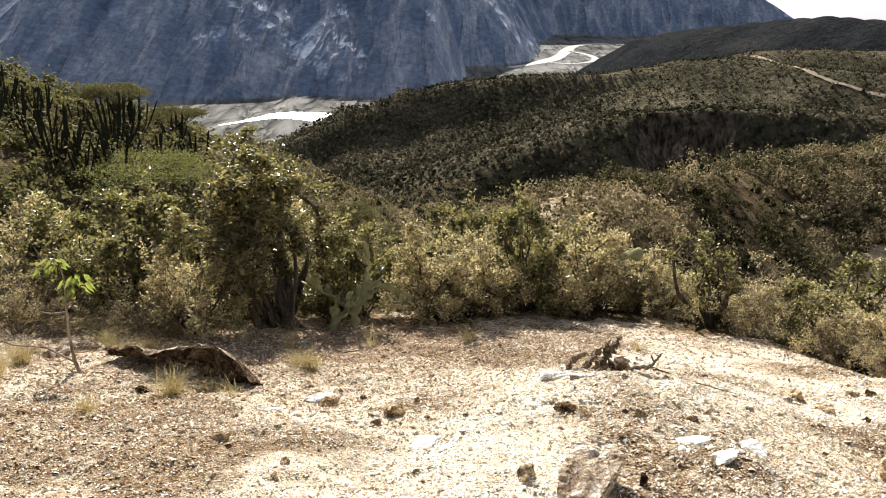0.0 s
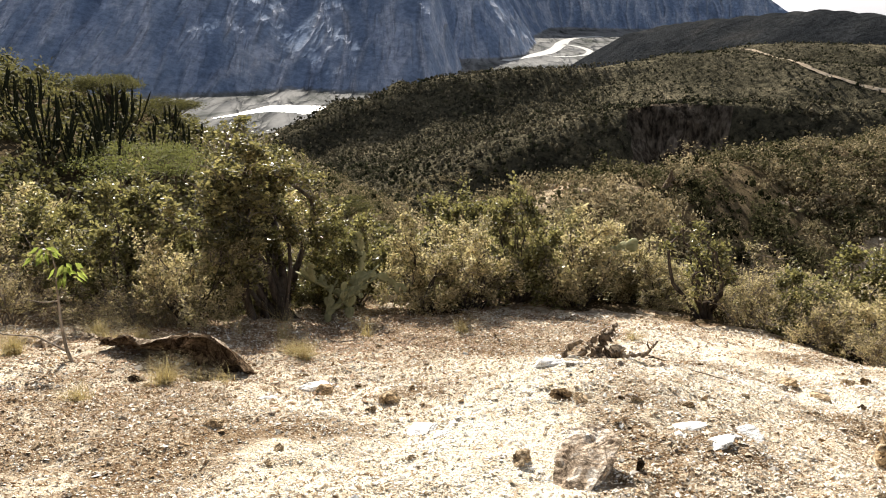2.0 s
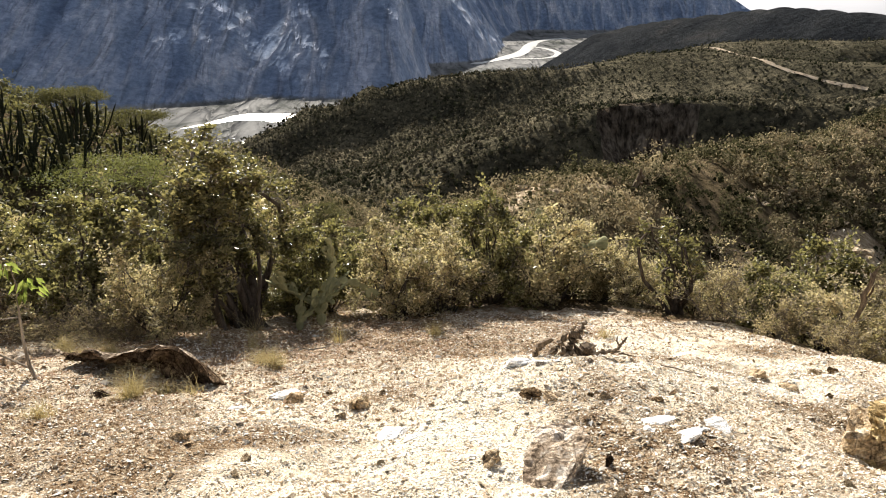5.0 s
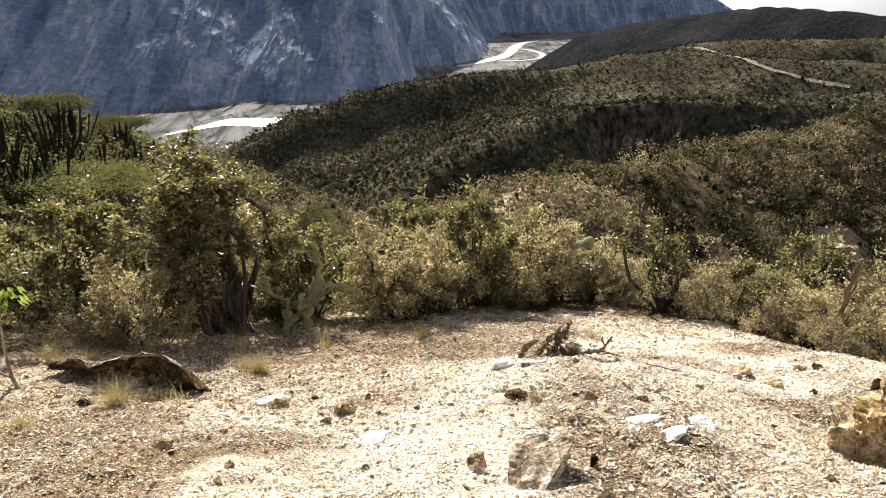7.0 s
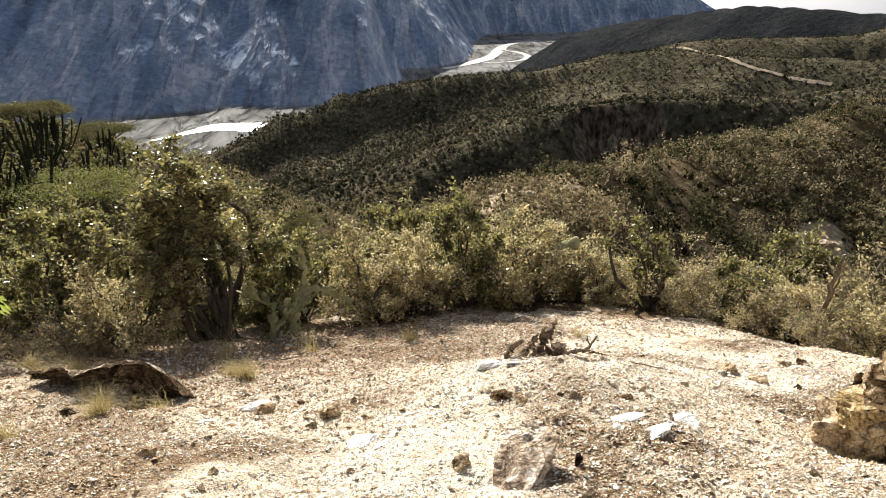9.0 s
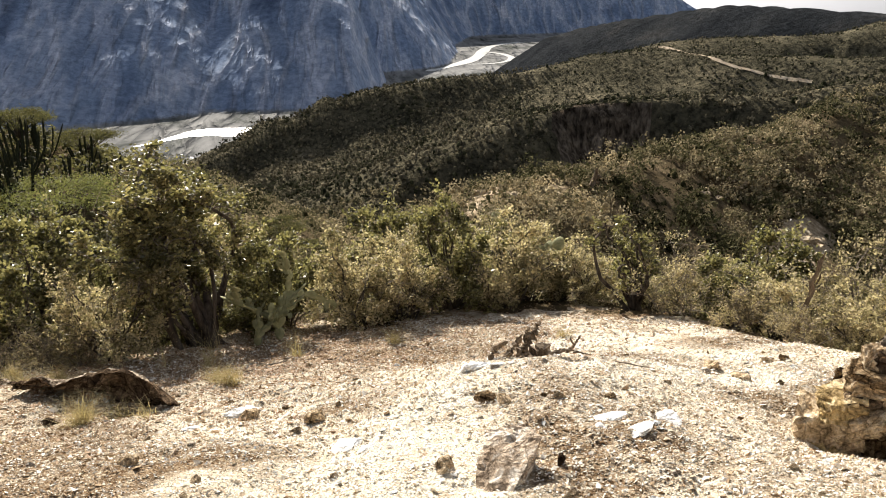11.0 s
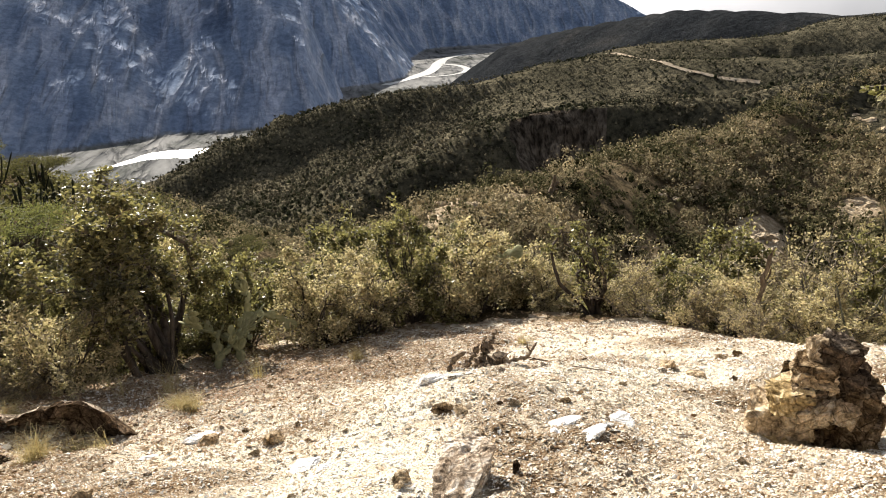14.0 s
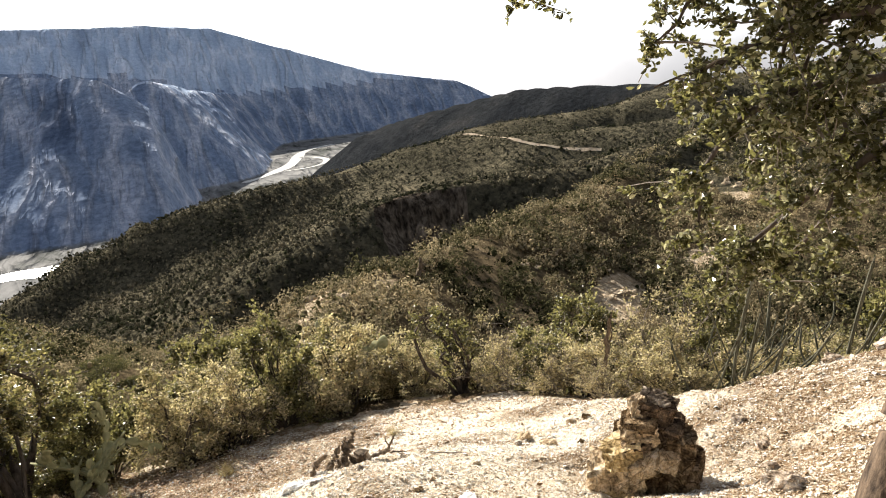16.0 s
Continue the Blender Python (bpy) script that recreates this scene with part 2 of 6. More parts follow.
def leaf_mat(name, dark, mid, pale, glow=0.35, gloss=0.45, grain=0.0):
    """Leaves: colour varies leaf by leaf and plant by plant; light passes through."""
    m, n, l, b = node_mat(name, gloss, 0.0 if grain else 0.22)
    geo, at = n.new("ShaderNodeNewGeometry"), n.new("ShaderNodeAttribute")
    at.attribute_name = "tone"
    ob = n.new("ShaderNodeObjectInfo")
    mx = n.new("ShaderNodeMath")
    mx.operation = "MULTIPLY_ADD"
    l.new(geo.outputs["Random Per Island"], mx.inputs[0])
    mx.inputs[1].default_value = 0.22 if grain else 0.6
    l.new(at.outputs["Fac"], mx.inputs[2])
    col = ramp_of(n, l, mx.outputs[0], [(0.1, dark), (0.5, mid), (0.95, pale)])
    if grain:
        # half the bushes keep some green, the rest are dry
        col = mixed(n, l, col, (0.77, 0.94, 0.66), ramp_of(n, l, mx.outputs[0], [(0.28, (0.75, 0.75, 0.75)), (0.5, (0.0, 0.0, 0.0))]), "MULTIPLY")
        g = noise_of(n, l, grain, 4, 0.7, coords(n, l))
        col = mixed(n, l, col, ramp_of(n, l, g, [(0.36, (0.45, 0.45, 0.42)), (0.62, (1.3, 1.28, 1.2))]), 1.0, "MULTIPLY")
        bumped(n, l, b, g, 1.0, 0.6 / grain)
    l.new(col, b.inputs["Base Color"])
    tr = n.new("ShaderNodeBsdfTranslucent")
    l.new(mixed(n, l, col, (0.9, 0.85, 0.25), 0.0 if grain else 0.2), tr.inputs[0])
    mix = n.new("ShaderNodeMixShader")
    mix.inputs[0].default_value = glow
    l.new(b.outputs[0], mix.inputs[1])
    l.new(tr.outputs[0], mix.inputs[2])
    l.new(mix.outputs[0], n["Material Output"].inputs[0])
    return m


def bark_mat(name, dark, pale, scale=14):
    m, n, l, b = node_mat(name, 0.9, 0.15)
    a = noise_of(n, l, scale, 6, 0.7, coords(n, l, (1, 1, 0.25)))
    l.new(ramp_of(n, l, a, [(0.35, dark), (0.68, pale)]), b.inputs["Base Color"])
    bumped(n, l, b, a, 0.8, 0.01)
    return m


def water_mat():
    m, n, l, b = node_mat("river_water", 0.38, 0.5)
    # pale base colour stands in for the glint of sun and sky
    b.inputs["Base Color"].default_value = (0.46, 0.45, 0.41, 1)
    bumped(n, l, b, noise_of(n, l, 0.15, 4, 0.6, coords(n, l)), 0.15, 0.5)
    return m


WOODED = wooded_mat()
SOIL, HILL, RIDGE, WATER = soil_mat(), hill_mat(), ridge_mat(), water_mat()
# aerial haze put into the rock colours: blue-grey, and paler farther off
WALL = rock_wall_mat("hazed_canyon_rock", (0.170, 0.220, 0.320), (0.208, 0.262, 0.365), (0.268, 0.315, 0.405))
# even flattens the markings, as haze would
FAR_ROCK = rock_wall_mat("hazed_mountain_rock", (0.34, 0.42, 0.55), (0.39, 0.47, 0.60), (0.46, 0.53, 0.65), 0.5)
DARK_ROCK = stone_mat("dark_slate_rock", (0.012, 0.009, 0.007), (0.042, 0.031, 0.023), (0.16, 0.125, 0.09), 5, 0.03)
SLATE = stone_mat("pale_edged_slate", (0.05, 0.04, 0.03), (0.26, 0.215, 0.17), (0.74, 0.66, 0.56), 7, 0.025)
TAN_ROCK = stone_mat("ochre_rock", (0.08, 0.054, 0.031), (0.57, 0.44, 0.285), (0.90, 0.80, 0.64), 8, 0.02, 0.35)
GREY_ROCK = stone_mat("grey_veined_rock", (0.07, 0.050, 0.036), (0.46, 0.375, 0.29), (0.93, 0.90, 0.84), 10, 0.009, 0.25)
QUARTZ = stone_mat("white_quartz", (0.66, 0.63, 0.58), (0.90, 0.89, 0.87), (0.94, 0.94, 0.93), 14, 0.008, 0.85)
LEAF_DARK = leaf_mat("glossy_green_leaf", (0.013, 0.013, 0.008), (0.076, 0.069, 0.032), (0.38, 0.34, 0.15), 0.34, 0.36)
LEAF_TREE = leaf_mat("dark_thorn_leaf", (0.013, 0.012, 0.008), (0.068, 0.059, 0.030), (0.34, 0.29, 0.13), 0.32, 0.36)
LEAF_OLIVE = leaf_mat("olive_leaf", (0.046, 0.039, 0.022), (0.21, 0.172, 0.098), (0.64, 0.535, 0.33), 0.40, 0.5)
LEAF_DRY = leaf_mat("dry_grey_leaf", (0.07, 0.055, 0.035), (0.29, 0.23, 0.14), (0.56, 0.46, 0.29), 0.42, 0.7)
LEAF_FRESH = leaf_mat("bright_green_leaf", (0.04, 0.07, 0.01), (0.09, 0.15, 0.02), (0.18, 0.27, 0.04), 0.45, 0.4)
LEAF_LACE = leaf_mat("lacy_green_leaf", (0.020, 0.021, 0.010), (0.062, 0.060, 0.028), (0.16, 0.145, 0.068), 0.2, 0.8)
LEAF_UMBRELLA = leaf_mat("umbrella_tree_leaf", (0.045, 0.055, 0.014), (0.105, 0.125, 0.036), (0.22, 0.24, 0.075), 0.3, 0.6)
LEAF_FAR = leaf_mat("ridge_scrub_leaf", (0.028, 0.027, 0.021), (0.112, 0.101, 0.073), (0.26, 0.225, 0.16), 0.06, 0.9, 1.2)
LEAF_HILL = leaf_mat("hill_scrub_leaf", (0.028, 0.025, 0.017), (0.262, 0.22, 0.142), (0.58, 0.485, 0.315), 0.22, 0.9, 7)
# dark and pale ends put shaded and sunlit leaves into the colour
LEAF_GLOSS = leaf_mat("waxy_leaf", (0.009, 0.009, 0.005), (0.082, 0.079, 0.036), (0.80, 0.76, 0.50), 0.34, 0.25)
BARK = bark_mat("dark_bark", (0.025, 0.019, 0.015), (0.13, 0.105, 0.085))
BARK_GREY = bark_mat("grey_twig_bark", (0.09, 0.072, 0.056), (0.36, 0.305, 0.245))
BARK_ROUGH = bark_mat("rough_trunk_bark", (0.022, 0.015, 0.010), (0.17, 0.12, 0.08), 26)
CACTUS = bark_mat("cactus_skin", (0.012, 0.015, 0.008), (0.045, 0.048, 0.026), 20)
PAD = bark_mat("prickly_pear_skin", (0.18, 0.19, 0.095), (0.46, 0.44, 0.26), 12)
CACTUS_GREY = bark_mat("grey_cactus_skin", (0.04, 0.042, 0.027), (0.20, 0.19, 0.135), 16)
STRAW = leaf_mat("dry_straw", (0.20, 0.15, 0.07), (0.36, 0.28, 0.14), (0.55, 0.45, 0.24), 0.3, 0.7)
DEADWOOD = bark_mat("weathered_wood", (0.05, 0.036, 0.025), (0.24, 0.18, 0.12), 20)
TRACK = stone_mat("pale_road_dirt", (0.28, 0.22, 0.155), (0.44, 0.355, 0.26), (0.58, 0.49, 0.37), 0.4, 0.05, 0.9)


# ---- the lie of the land ----
def lattice(i, j, seed):
    h = np.sin(i * 127.1 + j * 311.7 + seed * 74.7) * 43758.5453
    return h - np.floor(h)


def value_noise(x, y, seed=0):
    i, j = np.floor(x), np.floor(y)
    u, v = x - i, y - j
    u, v = u * u * (3 - 2 * u), v * v * (3 - 2 * v)
    a, b = lattice(i, j, seed), lattice(i + 1, j, seed)
    c, d = lattice(i, j + 1, seed), lattice(i + 1, j + 1, seed)
    return (a + (b - a) * u) * (1 - v) + (c + (d - c) * u) * v - 0.5


def fbm(x, y, octaves=5, seed=0, gain=0.5, ridged=False):
    out, amp = 0 * x, 1.0
    for k in range(octaves):
        n = value_noise(x, y, seed + k)
        out = out + amp * ((0.5 - 2 * np.abs(n)) if ridged else n)
        x, y, amp = x * 2.03 + 17.3, y * 2.03 - 9.1, amp * gain
    return out


def station(bearing, drop, distance):
    """A place by bearing, angle of height and level distance from the hillside's lookout, 1.2 m up."""
    b = radians(bearing)
    return (distance * math.sin(b), distance * math.cos(b), 1.2 + distance * math.tan(radians(drop)))


def soft_step(v, w):
    return w * np.log1p(np.exp(np.clip(v / w, -40, 40)))


# crests: bearing, height angle, distance; then the slope towards the lookout, away from it, and the roundness
CRESTS = {
    "left_hill": ([(-62, 2, 46), (-45, -1.5, 52), (-31.3, -5.6, 58), (-26, -8.4, 64), (-22.4, -9.8, 70), (-19.1, -10.4, 78), (-15.9, -11.6, 86), (-13, -14.5, 92)], 0.42, 0.8, 6),
    "scree_spur": ([(8.0, -18.6, 27), (11.3, -14.3, 37), (15.4, -13.2, 44), (18.4, -12.9, 48), (22.8, -11.6, 58), (27.3, -10.3, 75), (32, -9.5, 95), (36.2, -6.8, 125), (42, -5.1, 150), (60, -2, 170)], 0.13, 0.75, 3),
    "cliff_spur": ([(-0.4, -17.4, 130), (2.3, -14.3, 150), (8.9, -11.0, 165), (13.1, -9.1, 175), (17.2, -8.3, 180), (23.2, -7.7, 185), (27, -7.2, 190), (31.7, -7.2, 190), (38, -5.2, 215), (60, -2.5, 240)], 1.0, 0.4, 5),
    "long_ridge": ([(-12.5, -12.4, 300), (-8.6, -10.95, 320), (-4.7, -9.4, 330), (-1.8, -8.3, 330), (2.1, -7.1, 335), (6.7, -6.5, 340), (10.9, -6.15, 345), (15, -5.55, 350), (20.2, -5.0, 350), (23, -4.7, 350), (30, -4.8, 330), (40, -4.3, 320)], 0.85, 0.5, 9),
    "road_hill": ([(22.8, -4.6, 375), (24, -3.8, 385), (26.6, -3.5, 400), (30.1, -3.4, 420), (34.4, -3.2, 430), (38.6, -2.2, 450), (60, 0, 450)], 0.24, 0.5, 14),
    "dark_hill": ([(12.5, -6.4, 1500), (15.2, -4.2, 1400), (17.4, -3.0, 1300), (20.5, -2.4, 1200), (24.4, -1.8, 1150), (27.3, -1.4, 1100), (30.7, -1.5, 1050), (38.6, -2.0, 1000), (60, -0.5, 1000)], 0.66, 0.5, 8),
    "canyon_rim": ([(-29, -6, 1900), (-26.5, -3, 2050), (-24, 0.5, 2250), (-19, 4.0, 2500), (-12, 3.3, 2620), (-8.1, 2.9, 2600), (-2.6, 2.2, 2400)], 0.6, 2.0, 5),
    "canyon_bend": ([(0.5, 1.8, 2900), (2.1, 1.3, 3300), (2.9, 0.9, 3700), (5, 0.5, 4300), (8, 0.2, 4780), (10.6, 0.1, 4850), (13.9, -0.6, 4880), (17.1, -2.2, 4880)], 1.2, 1.2, 70),
    "far_wall": ([(-90, 6, 3700), (-40, 5, 3600), (-28, 4.5, 3700), (-15, 4, 4000)], 0.6, 0.5, 40),
    "far_mountain": ([(-20, 6.5, 4700), (-7.6, 5.7, 4700), (1, 5.4, 4800), (5.4, 4.9, 4880), (10.3, 3.1, 4900), (16.2, 0.9, 4900), (22.4, -0.4, 4900), (24.5, -1.6, 4900)], 1.1, 0.5, 30),
}
FLOOR = -280.0


def home(x, y):
    """The gravel slope: falls away ahead, breaks off at the brow on the right and past the shrub belt."""
    z = -0.385 * y + 0.075 * soft_step(y - 7.0, 0.8)
    brow = x - np.interp(y, [4.0, 5.2, 6.4, 7.5, 9.0, 12.5, 20], [8.8, 7.3, 5.2, 4.9, 4.9, 4.8, 4.0])
    z = z - 0.34 * soft_step(brow, 0.25) * (y > 3) - 0.28 * soft_step(y - 13.8, 0.8) - 0.2 * soft_step(y - 20, 2.0)
    z = z - 0.42 * np.exp(-(((x - 3.7) / 1.4) ** 2) - ((y - 3.9) / 1.2) ** 2)
    z = z + 0.47 * np.exp(-(((x - 1.4) / 1.3) ** 2) - ((y - 4.8) / 1.7) ** 2)
    return np.where(y < -80, 30.8 - 0.1 * (-y - 80), z)


def crest_height(x, y, rows, near, away, w):
    """Height of a ridge: the highest of its stretches, each falling away from its crest line; and the distance from the line."""
    pts = np.array([station(*r) for r in rows])
    top, far = np.full(x.shape, -1e9), np.full(x.shape, 1e9)
    for a, b in zip(pts[:-1], pts[1:]):
        d = b - a
        s = np.clip(((x - a[0]) * d[0] + (y - a[1]) * d[1]) / (d[0] ** 2 + d[1] ** 2), 0, 1)
        px, py = a[0] + s * d[0], a[1] + s * d[1]
        r = np.hypot(x - px, y - py)
        front = np.hypot(px, py) - np.hypot(x, y)
        k = 0.5 + 0.5 * np.tanh(front / (w + 0.3 * r) * 1.5)
        if near < 0.2:
            k = 0.5 + 0.5 * np.tanh((front / (r + w) - 0.62) * 5)
        top = np.maximum(top, a[2] + s * d[2] - (near * k + away * (1 - k)) * (np.sqrt(r * r + w * w) - w))
        far = np.minimum(far, r)
    return top, far


def land(x, y):
    """Height of the ground."""
    x, y = np.asarray(x, float), np.asarray(y, float)
    dist = np.hypot(x, y)
    z = home(x, y)
    rough = {"left_hill": 1.2, "scree_spur": 0.35, "cliff_spur": 3.0, "long_ridge": 15.0, "road_hill": 5.0, "dark_hill": 25, "canyon_rim": 48, "canyon_bend": 80, "far_wall": 90, "far_mountain": 110}
    size = {"left_hill": 14, "scree_spur": 14, "cliff_spur": 38, "long_ridge": 62, "road_hill": 60, "dark_hill": 260, "canyon_rim": 400, "canyon_bend": 330, "far_wall": 500, "far_mountain": 600}
    plants = {"left_hill": 0.8, "scree_spur": 0.9, "cliff_spur": 1.6, "long_ridge": 1.8, "road_hill": 1.6, "dark_hill": 3.0}
    for k, (name, (rows, near, away, w)) in enumerate(CRESTS.items()):
        h, r = crest_height(x, y, rows, near, away, w)
        h = h - plants.get(name, 0)
        gully = 0.36 if name in ("canyon_rim", "canyon_bend", "far_wall", "far_mountain") else 0.45 if name == "long_ridge" else 1.0
        n = fbm((x * 0.95 + y * 0.3) / size[name], (y * 0.95 - x * 0.3) / size[name] * gully, 6 if size[name] > 30 else 3, 11 * k, 0.5, True)
        n = n - 0.4 * (name in ("canyon_rim", "canyon_bend", "long_ridge"))
        h = h + rough[name] * n * np.clip(r / (size[name] * (1.0 if gully < 0.4 else 0.35)), 0.04, 1) * np.clip((h - FLOOR) / 120, 0, 1)
        if name == "canyon_rim":
            h = h - 380 * np.clip((np.degrees(np.arctan2(x, y)) - 0.5) / 5.0, 0, 1)
        if name == "cliff_spur":
            # undercut slip face below the crest
            b = np.degrees(np.arctan2(x, y))
            cut = np.clip((b - 15.0) / 2.5, 0, 1) * np.clip((26.0 - b) / 3.0, 0, 1) * np.clip((r - 1.5) / 3, 0, 1) * (dist < 182)
            h = h - (6.5 + 2.6 * fbm(b * 1.9, dist / 40, 4, 83, 0.6, True)) * cut
        if name == "road_hill":
            # dark gully cut into the flank beside the road
            b = np.degrees(np.arctan2(x, y))
            side = np.clip((b - 31.0) / 3, 0, 1) * np.clip((46.0 - b) / 3, 0, 1)
            h = h - 13 * side * np.clip((414 - dist + 8 * fbm(x / 20, y / 20, 3, 87)) / 22, 0, 1)
        t = 2.0 + 0.004 * dist
        z = np.maximum(z, h) if dist.min() >= 0 and name in ("left_hill", "scree_spur") else t * np.logaddexp(z / t, h / t)
    z = np.maximum(z, FLOOR + 0.4 * fbm(x / 90, y / 90, 4, 5))
    # small relief
    near = np.clip((15 - dist) / 3, 0, 1)
    z = z + 0.10 * fbm(x / 1.4, y / 1.4, 4, 40) * np.clip(dist / 3, 0.4, 1) + near * 0.055 * fbm(x / 0.24, y / 0.24, 3, 60, 0.6) + 0.5 * fbm(x / 9, y / 9, 3, 50) * np.clip((dist - 14) / 20, 0, 1) * (z > FLOOR + 3)
    return z


def ground_at(x, y):
    return float(land(np.array([x]), np.array([y]))[0])


def mesh_of(name, verts, faces, mats, smooth=False, index=None, tone=None):
    """A mesh from number arrays; faces all of one size."""
    verts, faces = np.asarray(verts, np.float32), np.asarray(faces, np.int32)
    me = bpy.data.meshes.new(name)
    me.vertices.add(len(verts))
    me.vertices.foreach_set("co", verts.ravel())
    k = faces.shape[1]
    me.loops.add(faces.size)
    me.loops.foreach_set("vertex_index", faces.ravel())
    me.polygons.add(len(faces))
    me.polygons.foreach_set("loop_start", np.arange(0, faces.size, k, dtype=np.int32))
    me.polygons.foreach_set("use_smooth", np.full(len(faces), smooth))
    for m in mats:
        me.materials.append(m)
    if index is not None:
        me.polygons.foreach_set("material_index", np.asarray(index, np.int32))
    if tone is not None:
        me.attributes.new("tone", "FLOAT", "POINT").data.foreach_set("value", np.asarray(tone, np.float32))
    me.update(calc_edges=True)
    me.validate()
    return me


BANK = stone_mat("pale_bank_earth", (0.20, 0.15, 0.10), (0.50, 0.40, 0.275), (0.78, 0.68, 0.53), 1.2, 0.06, 0.75)
# bare slips and paths: place and width along each
BARE = [np.array(k, float) for k in (
    ((8.3, 38.6, 0.7), (7.4, 37.0, 1.1), (6.6, 35.4, 1.2), (5.8, 33.6, 0.8)),
    ((29.7, 44.9, 1.8), (33.5, 49.2, 2.2), (38.2, 54.9, 1.8), (40.1, 56.7, 1.1)),
    ((51.6, 62.9, 1.6), (54.6, 64.6, 2.2), (56.5, 66.0, 1.1)), ((82.8, 99.9, 1.6), (77.3, 92.8, 2.2), (77.5, 87.4, 2.4), (75.1, 80.4, 1.8)), ((10.6, 39.2, 0.5), (12.0, 41.0, 0.8)))]


def bareness(x, y):
    """Above nought on the bare slips, with ragged edges."""
    out = np.full(x.shape, -9.0)
    for line in BARE:
        for a, b in zip(line[:-1], line[1:]):
            e = (b - a)[:2]
            u = np.clip(((x - a[0]) * e[0] + (y - a[1]) * e[1]) / (e @ e), 0, 1)
            out = np.maximum(out, (a[2] + u * (b[2] - a[2])) * 0.85 - np.hypot(x - a[0] - u * e[0], y - a[1] - u * e[1]))
    return out + 0.6 * fbm(x / 1.2, y / 1.2, 3, 91)


def trodden(x, y):
    """Where the goat paths have worn the gravel to pale dust."""
    out = 0 * x
    for line in (((0.45, 2.7), (0.35, 3.6), (0.7, 4.6), (1.2, 6.2)), ((1.9, 4.6), (2.6, 5.4), (3.6, 5.6)), ((3.0, 9.6), (3.2, 8.0), (3.6, 6.8), (4.2, 6.4)), ((3.2, 8.4), (2.2, 7.4), (1.9, 6.0))):
        line = np.array(line)
        far = np.full(x.shape, 9.0)
        for a, b in zip(line[:-1], line[1:]):
            e = b - a
            u = np.clip(((x - a[0]) * e[0] + (y - a[1]) * e[1]) / (e @ e), 0, 1)
            far = np.minimum(far, np.hypot(x - a[0] - u * e[0], y - a[1] - u * e[1]))
        out = np.maximum(out, np.exp(-(far / 0.42) ** 2))
    brown = np.clip((-0.6 - x) / 1.6, 0, 1) + np.exp(-(((x + 0.2) / 1.8) ** 2) - ((y - 8.3) / 1.7) ** 2) + np.clip((x - 0.75 * y - 0.9) / 0.9, 0, 1)
    return out - 0.38 * np.clip(brown, 0, 1)


def cliff_mat():
    """Raw earth face, fluted by rain from top to foot."""
    m, n, l, b = node_mat("raw_cliff_earth", 0.95, 0.0)
    flute = noise_of(n, l, 0.9, 6, 0.62, coords(n, l, (1, 1, 0.06)), 0.25)
    patch = noise_of(n, l, 0.12, 5, 0.6, coords(n, l))
    col = ramp_of(n, l, flute, [(0.36, (0.030, 0.025, 0.020)), (0.5, (0.135, 0.114, 0.092)), (0.62, (0.27, 0.23, 0.185))])
    l.new(mixed(n, l, col, ramp_of(n, l, patch, [(0.35, (0.6, 0.55, 0.5)), (0.62, (1.2, 1.15, 1.1))]), 1.0, "MULTIPLY"), b.inputs["Base Color"])
    bumped(n, l, b, flute, 1.0, 3.0)
    return m


CLIFF = cliff_mat()


def on_cliff(x, y):
    """The raw slip face under the second ridge."""
    b, d = np.degrees(np.arctan2(x, y)), np.hypot(x, y)
    ragged = fbm(x / 6, y / 6, 4, 71)
    return (b > 16.6 + 2.2 * ragged) & (b < 23.6 + 3.0 * ragged) & (d > 165 + 10 * ragged + (b - 20) * 0.6) & (d < 181 + 2 * ragged)


